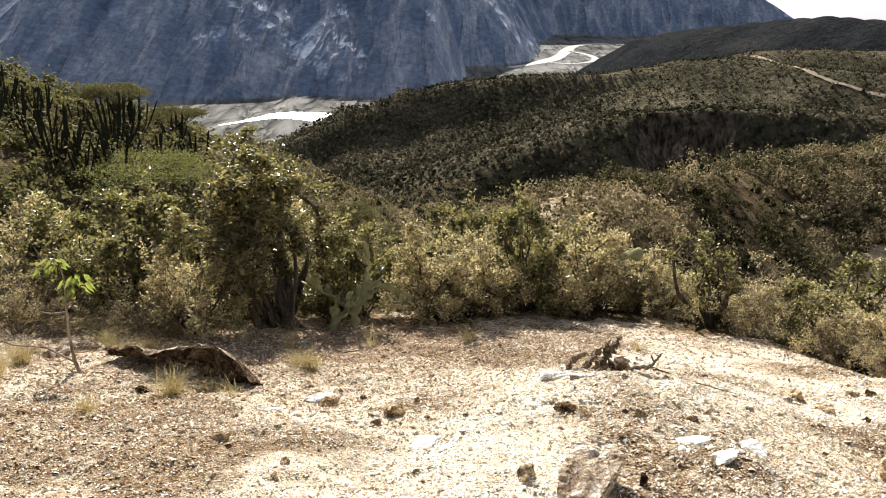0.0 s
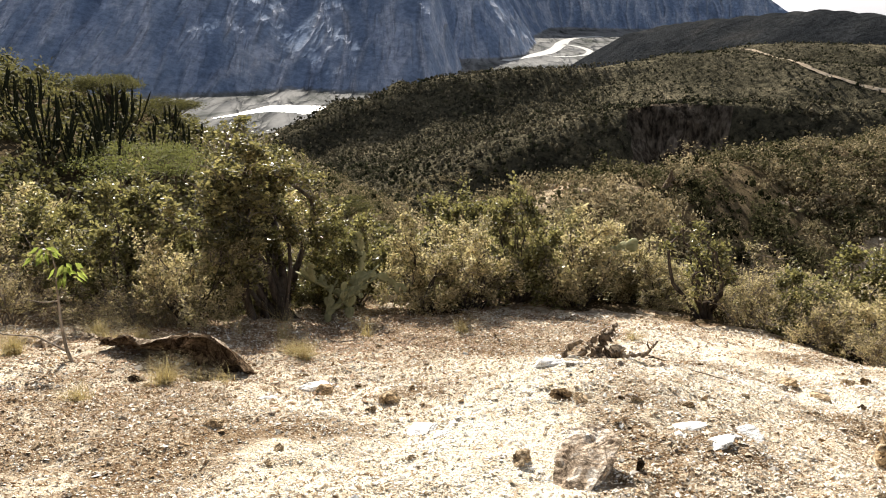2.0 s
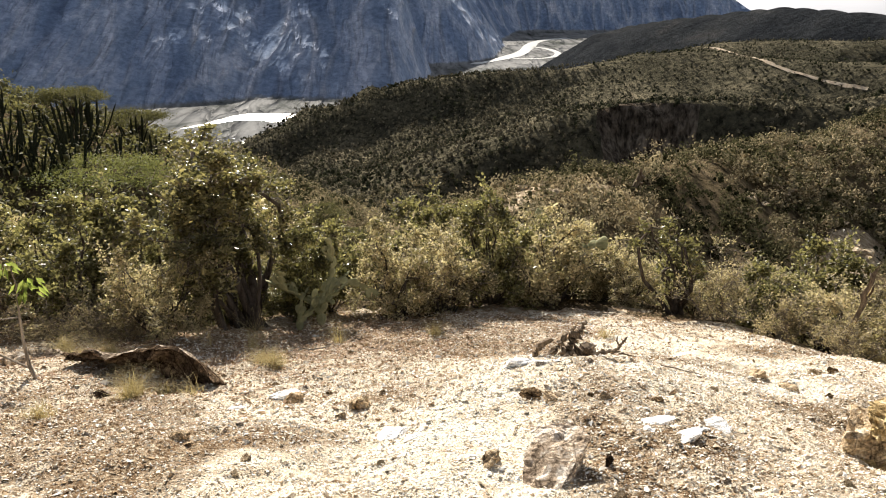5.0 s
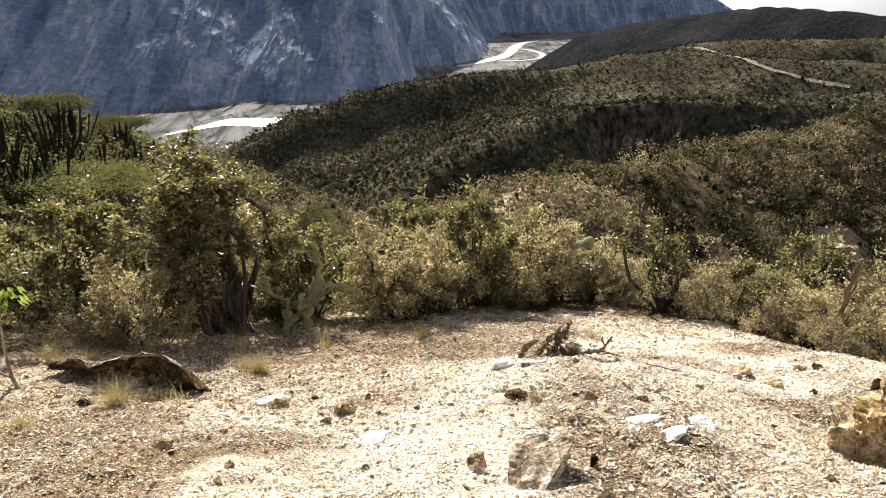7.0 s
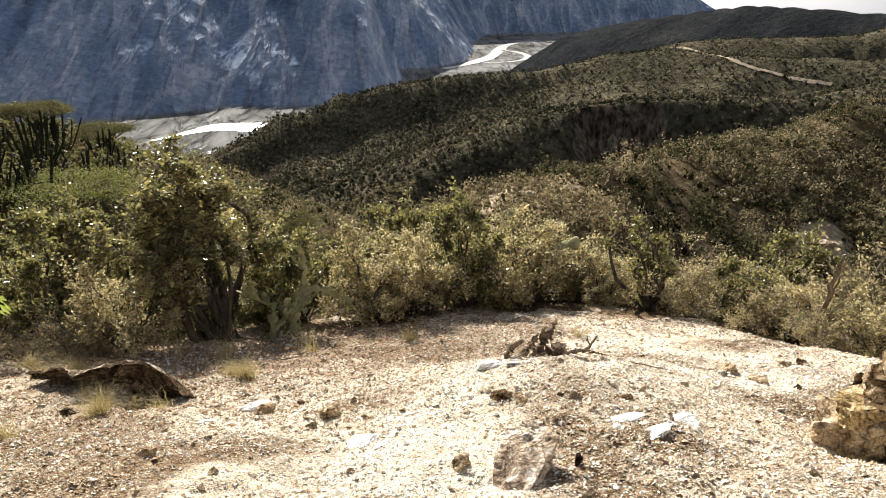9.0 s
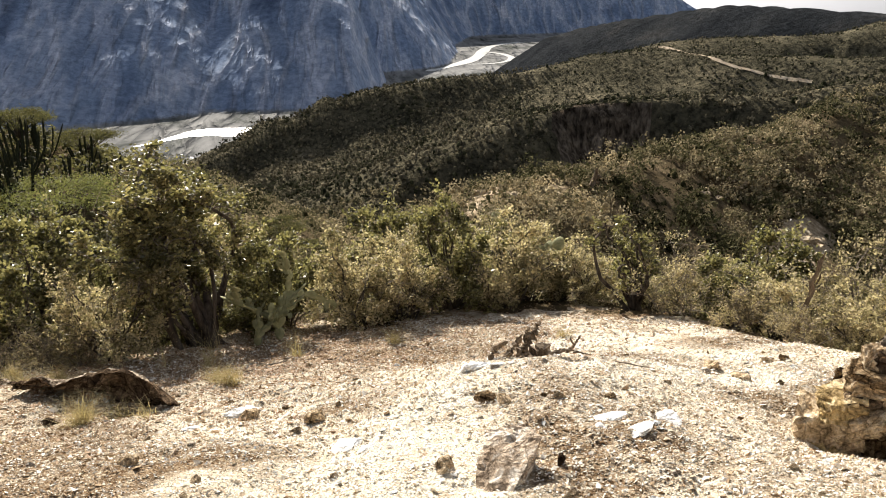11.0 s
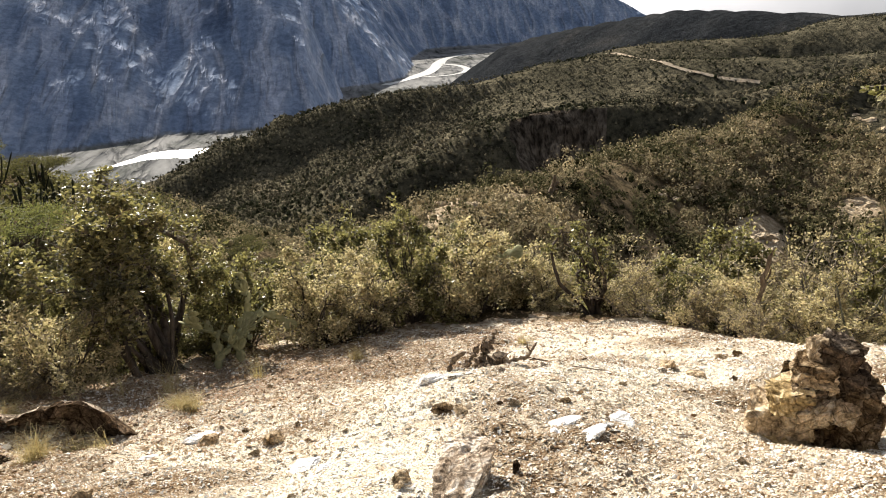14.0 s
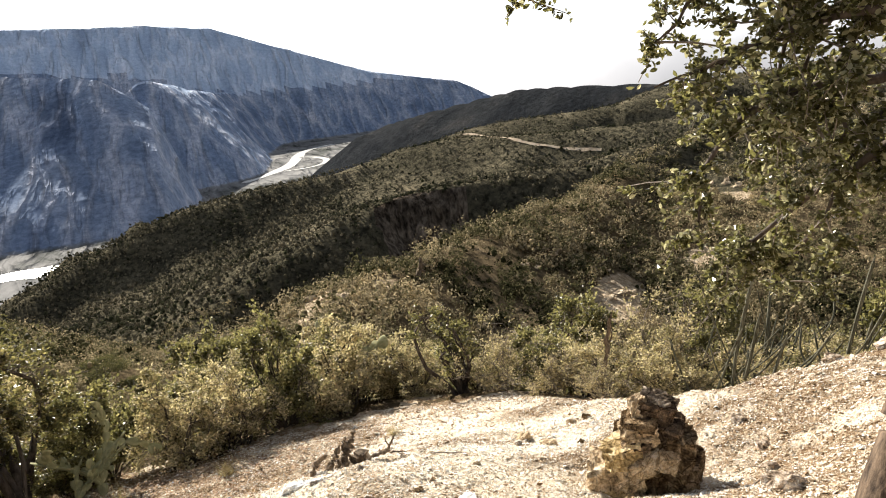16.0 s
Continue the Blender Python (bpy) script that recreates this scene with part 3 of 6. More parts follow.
def build_ground():
    az = np.concatenate([np.arange(-46, 62, 0.25), np.arange(62, 314, 4.0)])
    rr = np.concatenate([[0.02, 0.4, 0.8, 1.2, 1.6], np.arange(2.0, 16, 0.07), np.geomspace(16, 140, 120)[1:], np.geomspace(140, 1300, 110)[1:], np.geomspace(1300, 4950, 170)[1:]])
    A, R = np.meshgrid(np.radians(az), rr, indexing="ij")
    X, Y = R * np.sin(A), R * np.cos(A)
    Z = land(X, Y)
    n, m = A.shape
    i, j = np.meshgrid(np.arange(n), np.arange(m - 1), indexing="ij")
    i2 = (i + 1) % n
    F = np.stack([i * m + j, i * m + j + 1, i2 * m + j + 1, i2 * m + j], -1).reshape(-1, 4)
    zf, rf = Z[:, :-1].ravel(), R[:, :-1].ravel()
    edge = 11.4 + 2.2 * fbm(X[:, :-1] / 1.3, Y[:, :-1] / 1.3, 4, 33).ravel()
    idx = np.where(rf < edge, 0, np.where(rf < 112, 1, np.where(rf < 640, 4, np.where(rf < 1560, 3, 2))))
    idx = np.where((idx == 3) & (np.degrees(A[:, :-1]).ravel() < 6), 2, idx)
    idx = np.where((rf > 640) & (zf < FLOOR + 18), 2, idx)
    # the far mountain, in its haze-tinted rock, shows above the skyline of the nearer canyon walls
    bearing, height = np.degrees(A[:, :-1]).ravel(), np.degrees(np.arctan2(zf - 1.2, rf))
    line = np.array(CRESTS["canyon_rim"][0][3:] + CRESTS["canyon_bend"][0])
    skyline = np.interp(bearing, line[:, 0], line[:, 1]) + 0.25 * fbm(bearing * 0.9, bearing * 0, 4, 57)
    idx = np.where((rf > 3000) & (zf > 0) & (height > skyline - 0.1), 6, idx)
    idx = np.where(on_cliff(X[:, :-1], Y[:, :-1]).ravel(), 5, idx)
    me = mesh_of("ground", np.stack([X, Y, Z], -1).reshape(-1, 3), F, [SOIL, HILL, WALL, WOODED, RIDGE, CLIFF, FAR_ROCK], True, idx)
    me.polygons.foreach_set("use_smooth", rf < 1400)
    me.attributes.new("trod", "FLOAT", "POINT").data.foreach_set("value", trodden(X, Y).astype(np.float32).ravel())
    me.attributes.new("bare", "FLOAT", "POINT").data.foreach_set("value", np.clip(bareness(X, Y), -2, 2).astype(np.float32).ravel())
    return tagged(new("ground", me), "pale gravel hillside falling into scrub hills, a river valley and canyon walls", "ground", "", "structure")


build_ground()


def ribbon(name, pts, widths, mat, lift, level=None):
    """A strip laid on the land (or level) along a line, smoothed between its points."""
    pts, widths = np.array(pts, float), np.array(widths, float)
    s = np.linspace(0, len(pts) - 1, (len(pts) - 1) * 14 + 1)
    k = np.arange(len(pts))
    x, y, w = np.interp(s, k, pts[:, 0]), np.interp(s, k, pts[:, 1]), np.interp(s, k, widths)
    ker = np.hanning(27)[1:-1]
    ker /= ker.sum()
    x = np.convolve(np.pad(x, 12, "edge"), ker, "valid")
    y = np.convolve(np.pad(y, 12, "edge"), ker, "valid")
    dx, dy = np.gradient(x), np.gradient(y)
    q = np.hypot(dx, dy) + 1e-9
    w = w * (1 + 0.35 * fbm(s * 0.9, s * 0, 3, 77))
    rows = []
    for u in (-0.5, -0.25, 0, 0.25, 0.5):
        xx, yy = x - dy / q * w * u, y + dx / q * w * u
        zz = land(xx, yy) + lift if level is None else np.full(xx.shape, level)
        rows.append(np.stack([xx, yy, zz], -1))
    V = np.stack(rows, 1)
    n = len(s)
    i, j = np.meshgrid(np.arange(n - 1), np.arange(4), indexing="ij")
    F = np.stack([i * 5 + j, i * 5 + j + 1, (i + 1) * 5 + j + 1, (i + 1) * 5 + j], -1).reshape(-1, 4)
    return new(name, mesh_of(name, V.reshape(-1, 3), F, [mat], True))


river = ribbon("water", [(-400, 1425), (-360, 1475), (-325, 1530), (-280, 1565), (-225, 1552), (-180, 1538)], [8, 12, 34, 92, 100, 30], WATER, 0, FLOOR + 1.0)
tagged(river, "pale river channel shining on a grey sand bed", "river", "", "structure")
for line, wide in (([(270, 2560), (330, 2680), (420, 2800), (500, 2960), (570, 3200), (640, 3480), (740, 3680), (900, 3800)], [36, 44, 50, 56, 50, 46, 40, 36]), ([(590, 3280), (655, 3200), (665, 3000), (610, 2850), (530, 2770), (430, 2780)], [24, 26, 26, 24, 22, 20])):
    tagged(ribbon("water", line, wide, WATER, 0, FLOOR + 1.0), "braided river channel winding over a gravel plain", "river", "", "structure")
road = ribbon("road", [(142, 346), (147, 341), (151, 331), (149, 315), (147, 299), (150.5, 288), (157, 276), (164.4, 265.2), (169, 257)], [1.6, 2.2, 2.2, 1.7, 1.4, 1.3, 1.2, 1.1, 0.8], TRACK, 0.2)
tagged(road, "pale dirt road cut along the hilltop", "road", "", "structure")


# ---- tools for things ----
def part(name, bm, mat, parent, label=""):
    me = bm
    if not isinstance(bm, bpy.types.Mesh):
        me = bpy.data.meshes.new(name)
        bm.to_mesh(me)
        bm.free()
        me.materials.append(mat)
    ob = new(name, me)
    ob.parent = parent
    return tagged(ob, label)


def thing(name, label, category, group=""):
    ob = new(name)
    ob.empty_display_size = 0.2
    return tagged(ob, label, category, group)


def tubes(name, lines, mat, sides=5, smooth=True):
    """Tapered limbs: each line is (points, radii)."""
    V, F, base = [], [], 0
    ring = np.linspace(0, 2 * np.pi, sides, endpoint=False)
    for pts, rad in lines:
        pts, rad = np.asarray(pts, float), np.asarray(rad, float)
        t = np.gradient(pts, axis=0)
        t /= np.linalg.norm(t, axis=1)[:, None] + 1e-9
        ref = np.where(np.abs(t[:, 2:3]) > 0.9, np.array([[1.0, 0, 0]]), np.array([[0, 0, 1.0]]))
        u = np.cross(t, ref)
        u /= np.linalg.norm(u, axis=1)[:, None] + 1e-9
        w = np.cross(t, u)
        V.append((pts[:, None] + rad[:, None, None] * (np.cos(ring)[None, :, None] * u[:, None] + np.sin(ring)[None, :, None] * w[:, None])).reshape(-1, 3))
        n = len(pts)
        i, j = np.meshgrid(np.arange(n - 1), np.arange(sides), indexing="ij")
        k = (j + 1) % sides
        F.append(base + np.stack([i * sides + j, i * sides + k, (i + 1) * sides + k, (i + 1) * sides + j], -1).reshape(-1, 4))
        base += n * sides
    return mesh_of(name, np.concatenate(V), np.concatenate(F), [mat], smooth)


def leaves(name, at, size, mat, rng, slim=0.5, tone=0.3, up=0.3, lie=1.0, oval=False):
    """Leaf blades: a folded diamond (or oval of two halves) at each place, turned every way."""
    n = len(at)
    d = rng.normal(size=(n, 3))
    d[:, 2] = d[:, 2] * 0.7 * lie + up
    d /= np.linalg.norm(d, axis=1)[:, None]
    s = np.cross(d, rng.normal(size=(n, 3)) * lie + np.array([0, 0, 1 - lie]))
    s /= np.linalg.norm(s, axis=1)[:, None] + 1e-9
    nn = np.cross(d, s)
    L = size * rng.uniform(0.6, 1.3, (n, 1))
    W = L * slim * 0.5
    if oval:
        curl = nn * L * rng.uniform(-0.15, 0.05, (n, 1))
        V = np.stack([at, at + d * L * 0.28 + s * W * 0.85 + nn * L * 0.08, at + d * L * 0.68 + s * W + nn * L * 0.1, at + d * L + curl, at + d * L * 0.68 - s * W + nn * L * 0.1, at + d * L * 0.28 - s * W * 0.85 + nn * L * 0.08], 1)
        F = (np.arange(n)[:, None, None] * 6 + np.array([(0, 1, 2, 3), (0, 3, 4, 5)])[None]).reshape(-1, 4)
    else:
        V = np.stack([at, at + d * L * 0.5 + s * W + nn * L * 0.1, at + d * L, at + d * L * 0.5 - s * W + nn * L * 0.1], 1)
        F = np.arange(4 * n).reshape(-1, 4)
    tn = np.repeat(tone + rng.uniform(-0.15, 0.15, n), V.shape[1])
    return mesh_of(name, V.reshape(-1, 3), F, [mat], False, None, tn)


def curve_between(a, b, rng, bend, n=7):
    """A wandering limb from a to b."""
    a, b = np.asarray(a, float), np.asarray(b, float)
    t = np.linspace(0, 1, n)[:, None]
    L = np.linalg.norm(b - a)
    off = rng.normal(size=3) * bend * L
    p = a + (b - a) * t + np.sin(np.pi * t) * off + np.array([0, 0, 0.12 * L]) * np.sin(np.pi * t)
    p[1:-1] += rng.normal(size=(n - 2, 3)) * 0.025 * L
    return p


def shrub_parts(seed, height, radius, stems, twigs, leaf_n, leaf_size, low=0.25, thick=0.03, slim=0.5, bend=0.1, subs=1, lean=(0, 0), splay=0.06):
    """Limbs, twigs and leaf places of a shrub with its foot at the origin."""
    rng = np.random.default_rng(seed)
    limbs, fine, tips = [], [], []
    lob = rng.uniform(0, 6.28, 6)
    for k in range(stems):
        a = rng.uniform(0, 6.28)
        q = rng.uniform(0.15, 1) ** 0.6
        swell = 1 + 0.22 * np.sin(3 * a + lob[0]) + 0.15 * np.sin(5 * a + lob[1])
        zz = height * (low + (1 - low) * rng.uniform(0.25, 1.0) * np.sqrt(max(0.05, 1.05 - q * q * 0.85)))
        end = np.array([np.cos(a) * q * radius * swell, np.sin(a) * q * radius * swell, zz])
        end[:2] += np.array(lean) * (0.4 + 0.6 * zz / height)
        foot = np.array([rng.normal() * splay, rng.normal() * splay, -0.1])
        p = curve_between(foot, end, rng, bend, 8)
        r0 = thick * rng.uniform(0.5, 1.1)
        limbs.append((p, np.linspace(r0, r0 * 0.22, 8)))
        for j in range(twigs):
            s = rng.uniform(0.35, 1.0)
            i = s * 7
            o = p[int(i)] + (p[min(int(i) + 1, 7)] - p[int(i)]) * (i - int(i))
            out = (o - np.array([*lean, 0])) * np.array([1, 1, 0.2]) + np.array([0, 0, 0.25 * radius])
            d = out / (np.linalg.norm(out) + 1e-6) + rng.normal(size=3) * 0.75
            e = o + d / np.linalg.norm(d) * radius * rng.uniform(0.15, 0.42)
            e[2] = max(e[2], 0.06 * height)
            tw = curve_between(o, e, rng, 0.12, 4)
            fine.append((tw, np.linspace(r0 * 0.24, 0.0025, 4)))
            for m in range(subs):
                o2 = tw[rng.integers(1, 4)]
                e2 = o2 + rng.normal(size=3) * radius * 0.13 + np.array([0, 0, 0.04])
                fine.append((np.array([o2, e2]), [0.004, 0.002]))
                tips.append((o2, e2))
            tips.append((tw[1], tw[-1]))
    tips = np.array(tips)
    # leaves sit in uneven clusters towards the twig ends, each cluster of one shade
    share = rng.gamma(0.5, 1.0, len(tips))
    pick = rng.choice(len(tips), leaf_n, p=share / share.sum())
    u = rng.uniform(0.3, 1.1, (leaf_n, 1))
    at = tips[pick, 0] * (1 - u) + tips[pick, 1] * u + rng.normal(size=(leaf_n, 3)) * leaf_size * 0.75
    return limbs, fine, at, rng, rng.normal(0, 0.13, len(tips))[pick]


def shrub(name, label, category, seed, bark, leaf, group="", tone=0.3, sides=5, oval=False, **kw):
    top = thing(name, label, category, group)
    slim = kw.get("slim", 0.5)
    limbs, fine, at, rng, shade = shrub_parts(seed, **kw)
    if kw["stems"] <= 16:
        for limb in limbs:
            part("limb", tubes("limb", [limb], bark, sides), None, top)
    else:
        tagged(part("branchwork", tubes("branchwork", limbs, bark, sides), None, top), kind="stuff")
    tagged(part("twigwork", tubes("twigwork", fine, BARK_GREY, 3), None, top), kind="stuff")
    part("foliage", leaves("foliage", at, kw["leaf_size"], leaf, rng, slim, tone + shade, oval=oval), None, top)
    return top


def stand(ob, x, y, turn=0, size=1.0, sink=0.03, high=1.0):
    ob.matrix_basis = pose(x, y, ground_at(x, y) - sink, 0, 0, turn) @ Matrix.Diagonal((size, size, size * high, 1))
    return ob


def again(ob, x, y, turn=0, size=1.0, sink=0.03, high=1.0):
    keep = ob.matrix_basis.copy()
    ob.matrix_basis = Matrix.Identity(4)
    c = copy_thing(ob, pose(x, y, ground_at(x, y) - sink, 0, 0, turn) @ Matrix.Diagonal((size, size, size * high, 1)))
    ob.matrix_basis = keep
    return c


def rock_bm(seed, sx, sy, sz, points=16, cuts=3, rough=0.07, detail=5.0):
    """An angular stone: a hull of chance points, its faces split, broken into ledges and roughened."""
    rng = np.random.default_rng(seed)
    bm = bmesh.new()
    p = rng.normal(size=(points, 3))
    p /= np.linalg.norm(p, axis=1)[:, None]
    p *= rng.uniform(0.72, 1.05, (points, 1))
    for q in p:
        bm.verts.new(q)
    res = bmesh.ops.convex_hull(bm, input=bm.verts)
    bmesh.ops.delete(bm, geom=[g for g in res["geom_interior"] if isinstance(g, bmesh.types.BMVert)], context="VERTS")
    bmesh.ops.subdivide_edges(bm, edges=bm.edges[:], cuts=cuts, use_grid_fill=True)
    bmesh.ops.triangulate(bm, faces=bm.faces[:])
    bed = Vector((rng.normal() * 0.25, rng.normal() * 0.25, 1)).normalized()
    shift = Vector((seed * 3.1, seed * 1.7, 0))
    for v in bm.verts:
        k = v.co * detail * 0.35 + shift
        d = v.co.normalized()
        v.co += d * rough * (1.8 * noise.noise(k) + 1.1 * noise.noise(k * 2.3) + 0.6 * abs(noise.noise(k * 4.7)) - 1.6 * max(0, 0.18 - abs(noise.noise(k * 2.1))) + 0.35 * noise.noise(k * 9.1))
        lay = v.co.dot(bed) * 6 + noise.noise(k * 1.5) * 1.2
        ledge = (lay - math.floor(lay)) ** 3
        flat = Vector((d.x, d.y, 0))
        v.co -= flat * rough * 1.3 * ledge
        v.co = Vector((v.co.x * sx, v.co.y * sy, v.co.z * sz))
    bmesh.ops.recalc_face_normals(bm, faces=bm.faces[:])
    return bm


def stone(name, label, seed, x, y, size, mat, sink=0.35, turn=0, tilt=(0, 0), group="", **kw):
    """One loose stone, partly sunk in the soil."""
    bm = rock_bm(seed, *[s / 2 for s in size], **kw)
    me = bpy.data.meshes.new(name)
    bm.to_mesh(me)
    bm.free()
    me.materials.append(mat)
    ob = new(name, me)
    ob.matrix_basis = pose(x, y, ground_at(x, y) + size[2] * (0.5 - sink), -15 + tilt[0], tilt[1], turn)
    return tagged(ob, label, "stone", group)


# ---- the shrub belt ----
G_BELT = "shrubs along the brow of the gravel slope"
tree_a = shrub("small_tree", "dark many-stemmed thorn tree with small glossy leaves", "tree", 95, BARK, LEAF_TREE, tone=0.28, oval=True, height=2.55, radius=0.74, stems=15, twigs=36, leaf_n=21000, leaf_size=0.054, low=0.46, thick=0.055, bend=0.14, slim=0.6, lean=(-0.62, 0), splay=0.15)
stand(tree_a, -2.1, 9.95, 0, 1.2, 0.03, 0.89)
dark_1 = shrub("shrub", "dense dark green shrub with glossy leaves", "shrub", 5, BARK, LEAF_DARK, G_BELT, 0.25, oval=True, height=1.9, radius=0.95, stems=26, twigs=9, leaf_n=9600, leaf_size=0.064, low=0.05, thick=0.028, slim=0.6)
stand(dark_1, -4.5, 10.2, 0)
olive_1 = shrub("shrub", "pale olive shrub with fine leaves and grey twigs", "shrub", 7, BARK, LEAF_OLIVE, G_BELT, 0.36, height=1.75, radius=0.95, stems=26, twigs=10, leaf_n=10500, leaf_size=0.056, low=0.12, thick=0.026, slim=0.55)
stand(olive_1, 0.0, 10.75, 0, 0.95)
olive_2 = shrub("shrub", "yellow-olive shrub with fine leaves", "shrub", 8, BARK, LEAF_OLIVE, G_BELT, 0.40, height=1.8, radius=0.9, stems=26, twigs=9, leaf_n=9000, leaf_size=0.062, low=0.1, thick=0.026, slim=0.55)
stand(olive_2, 2.75, 12.1, 0)
dry_1 = shrub("shrub", "half-bare grey-brown shrub full of dry twigs", "shrub", 9, BARK_GREY, LEAF_DRY, G_BELT, 0.3, height=1.5, radius=0.85, stems=30, twigs=8, leaf_n=3600, leaf_size=0.048, low=0.1, thick=0.018)
stand(dry_1, -6.2, 10.6, 0)
thin_1 = shrub("small_tree", "slender dark shrub tree with a bare trunk", "tree", 12, BARK, LEAF_DARK, "", 0.2, oval=True, height=1.85, radius=0.52, stems=12, twigs=7, leaf_n=2400, leaf_size=0.062, low=0.35, thick=0.05, lean=(-0.3, 0))
stand(thin_1, 4.75, 11.3, 0)
for proto, x, y, turn, size, high in (
    (olive_1, -3.1, 8.95, 70, 0.82, 1.0), (dark_1, -3.6, 10.9, 120, 1.0, 0.92), (dark_1, -1.15, 10.95, 200, 0.82, 1.1), (olive_1, 0.75, 11.0, 140, 0.9, 1.0),
    (dark_1, 1.6, 11.9, 40, 0.92, 1.1), (olive_2, 2.0, 13.3, 160, 0.95, 1.1), (olive_2, 3.9, 13.0, 90, 0.95, 1.0), (dry_1, 5.3, 10.9, 30, 1.0, 0.95), (dark_1, 6.6, 10.9, 260, 1.0, 1.0),
    (olive_2, 6.3, 9.5, 200, 0.85, 0.9), (dry_1, 5.6, 9.6, 20, 0.75, 0.9), (olive_1, 6.9, 8.4, 250, 0.85, 0.9), (dark_1, 8.6, 9.6, 310, 1.0, 1.15), (olive_2, 8.1, 7.2, 20, 0.75, 0.75),
    (olive_1, 9.1, 6.2, 170, 0.8, 0.75), (olive_2, 9.8, 7.6, 80, 0.9, 0.9), (dry_1, 7.8, 9.4, 130, 1.2, 1.2), (dry_1, -7.9, 9.3, 10, 0.9, 0.8), (dark_1, -8.3, 11.3, 80, 1.05, 1.0), (dry_1, 5.9, 8.3, 200, 0.6, 0.8),
    (dry_1, -5.4, 8.9, 210, 0.7, 0.8), (olive_2, -6.9, 12.2, 10, 1.1, 1.0), (dry_1, -3.9, 9.0, 330, 0.6, 0.8), (olive_2, 10.8, 6.4, 0, 1.0, 0.9), (dark_1, -5.6, 11.6, 150, 1.0, 1.0),
    (dark_1, 0.2, 12.6, 330, 1.0, 1.05), (olive_2, -2.3, 12.8, 20, 1.1, 1.0), (dark_1, 12.4, 8.2, 20, 1.2, 1.2), (olive_1, 5.4, 12.0, 45, 0.8, 0.7),
    (dry_1, 2.2, 12.0, 95, 0.5, 0.7), (dry_1, -3.4, 8.7, 180, 0.4, 0.7), (dry_1, -4.6, 9.2, 300, 0.5, 0.7),
    (dark_1, -2.6, 10.6, 300, 0.7, 0.8), (dark_1, -1.6, 10.9, 30, 0.7, 0.8), (dark_1, -6.9, 10.3, 60, 0.9, 0.9), (olive_1, 4.2, 12.2, 10, 0.7, 0.8), (dark_1, 3.3, 13.4, 120, 0.9, 1.0), (dark_1, 5.9, 10.4, 190, 0.7, 0.9), (dry_1, 6.9, 9.0, 340, 0.7, 0.9), (dark_1, 0.6, 11.7, 75, 0.8, 0.9)):
    again(proto, x, y, turn, size, 0.05, high)
G_BACK = "shrubs in the gully behind the brow"
back_dark = shrub("shrub", "dark green shrub in the gully", "shrub", 15, BARK, LEAF_DARK, G_BACK, 0.22, 4, height=1.9, radius=1.0, stems=17, twigs=6, leaf_n=3400, leaf_size=0.085, low=0.05, thick=0.025)
back_olive = shrub("shrub", "olive shrub in the gully", "shrub", 16, BARK_GREY, LEAF_OLIVE, G_BACK, 0.28, 4, height=1.8, radius=1.0, stems=17, twigs=6, leaf_n=3800, leaf_size=0.07, low=0.08, thick=0.02)
back_dry = shrub("shrub", "dry brown twiggy shrub in the gully", "shrub", 17, BARK_GREY, LEAF_DRY, G_BACK, 0.3, 4, height=1.6, radius=0.95, stems=18, twigs=9, leaf_n=1800, leaf_size=0.06, low=0.08, thick=0.018)
stand(back_dark, -5.6, 14.2)
stand(back_olive, 1.3, 15.0)
stand(back_dry, 7.6, 13.2)
rng_b = np.random.default_rng(21)
for k in range(52):
    b, d = radians(rng_b.uniform(-38, 52)), rng_b.uniform(14.6, 31)
    again((back_dark, back_olive, back_dry, back_dark, back_olive)[k % 5], d * math.sin(b), d * math.cos(b), rng_b.uniform(0, 360), rng_b.uniform(0.8, 1.35), 0.05, rng_b.uniform(0.85, 1.15))


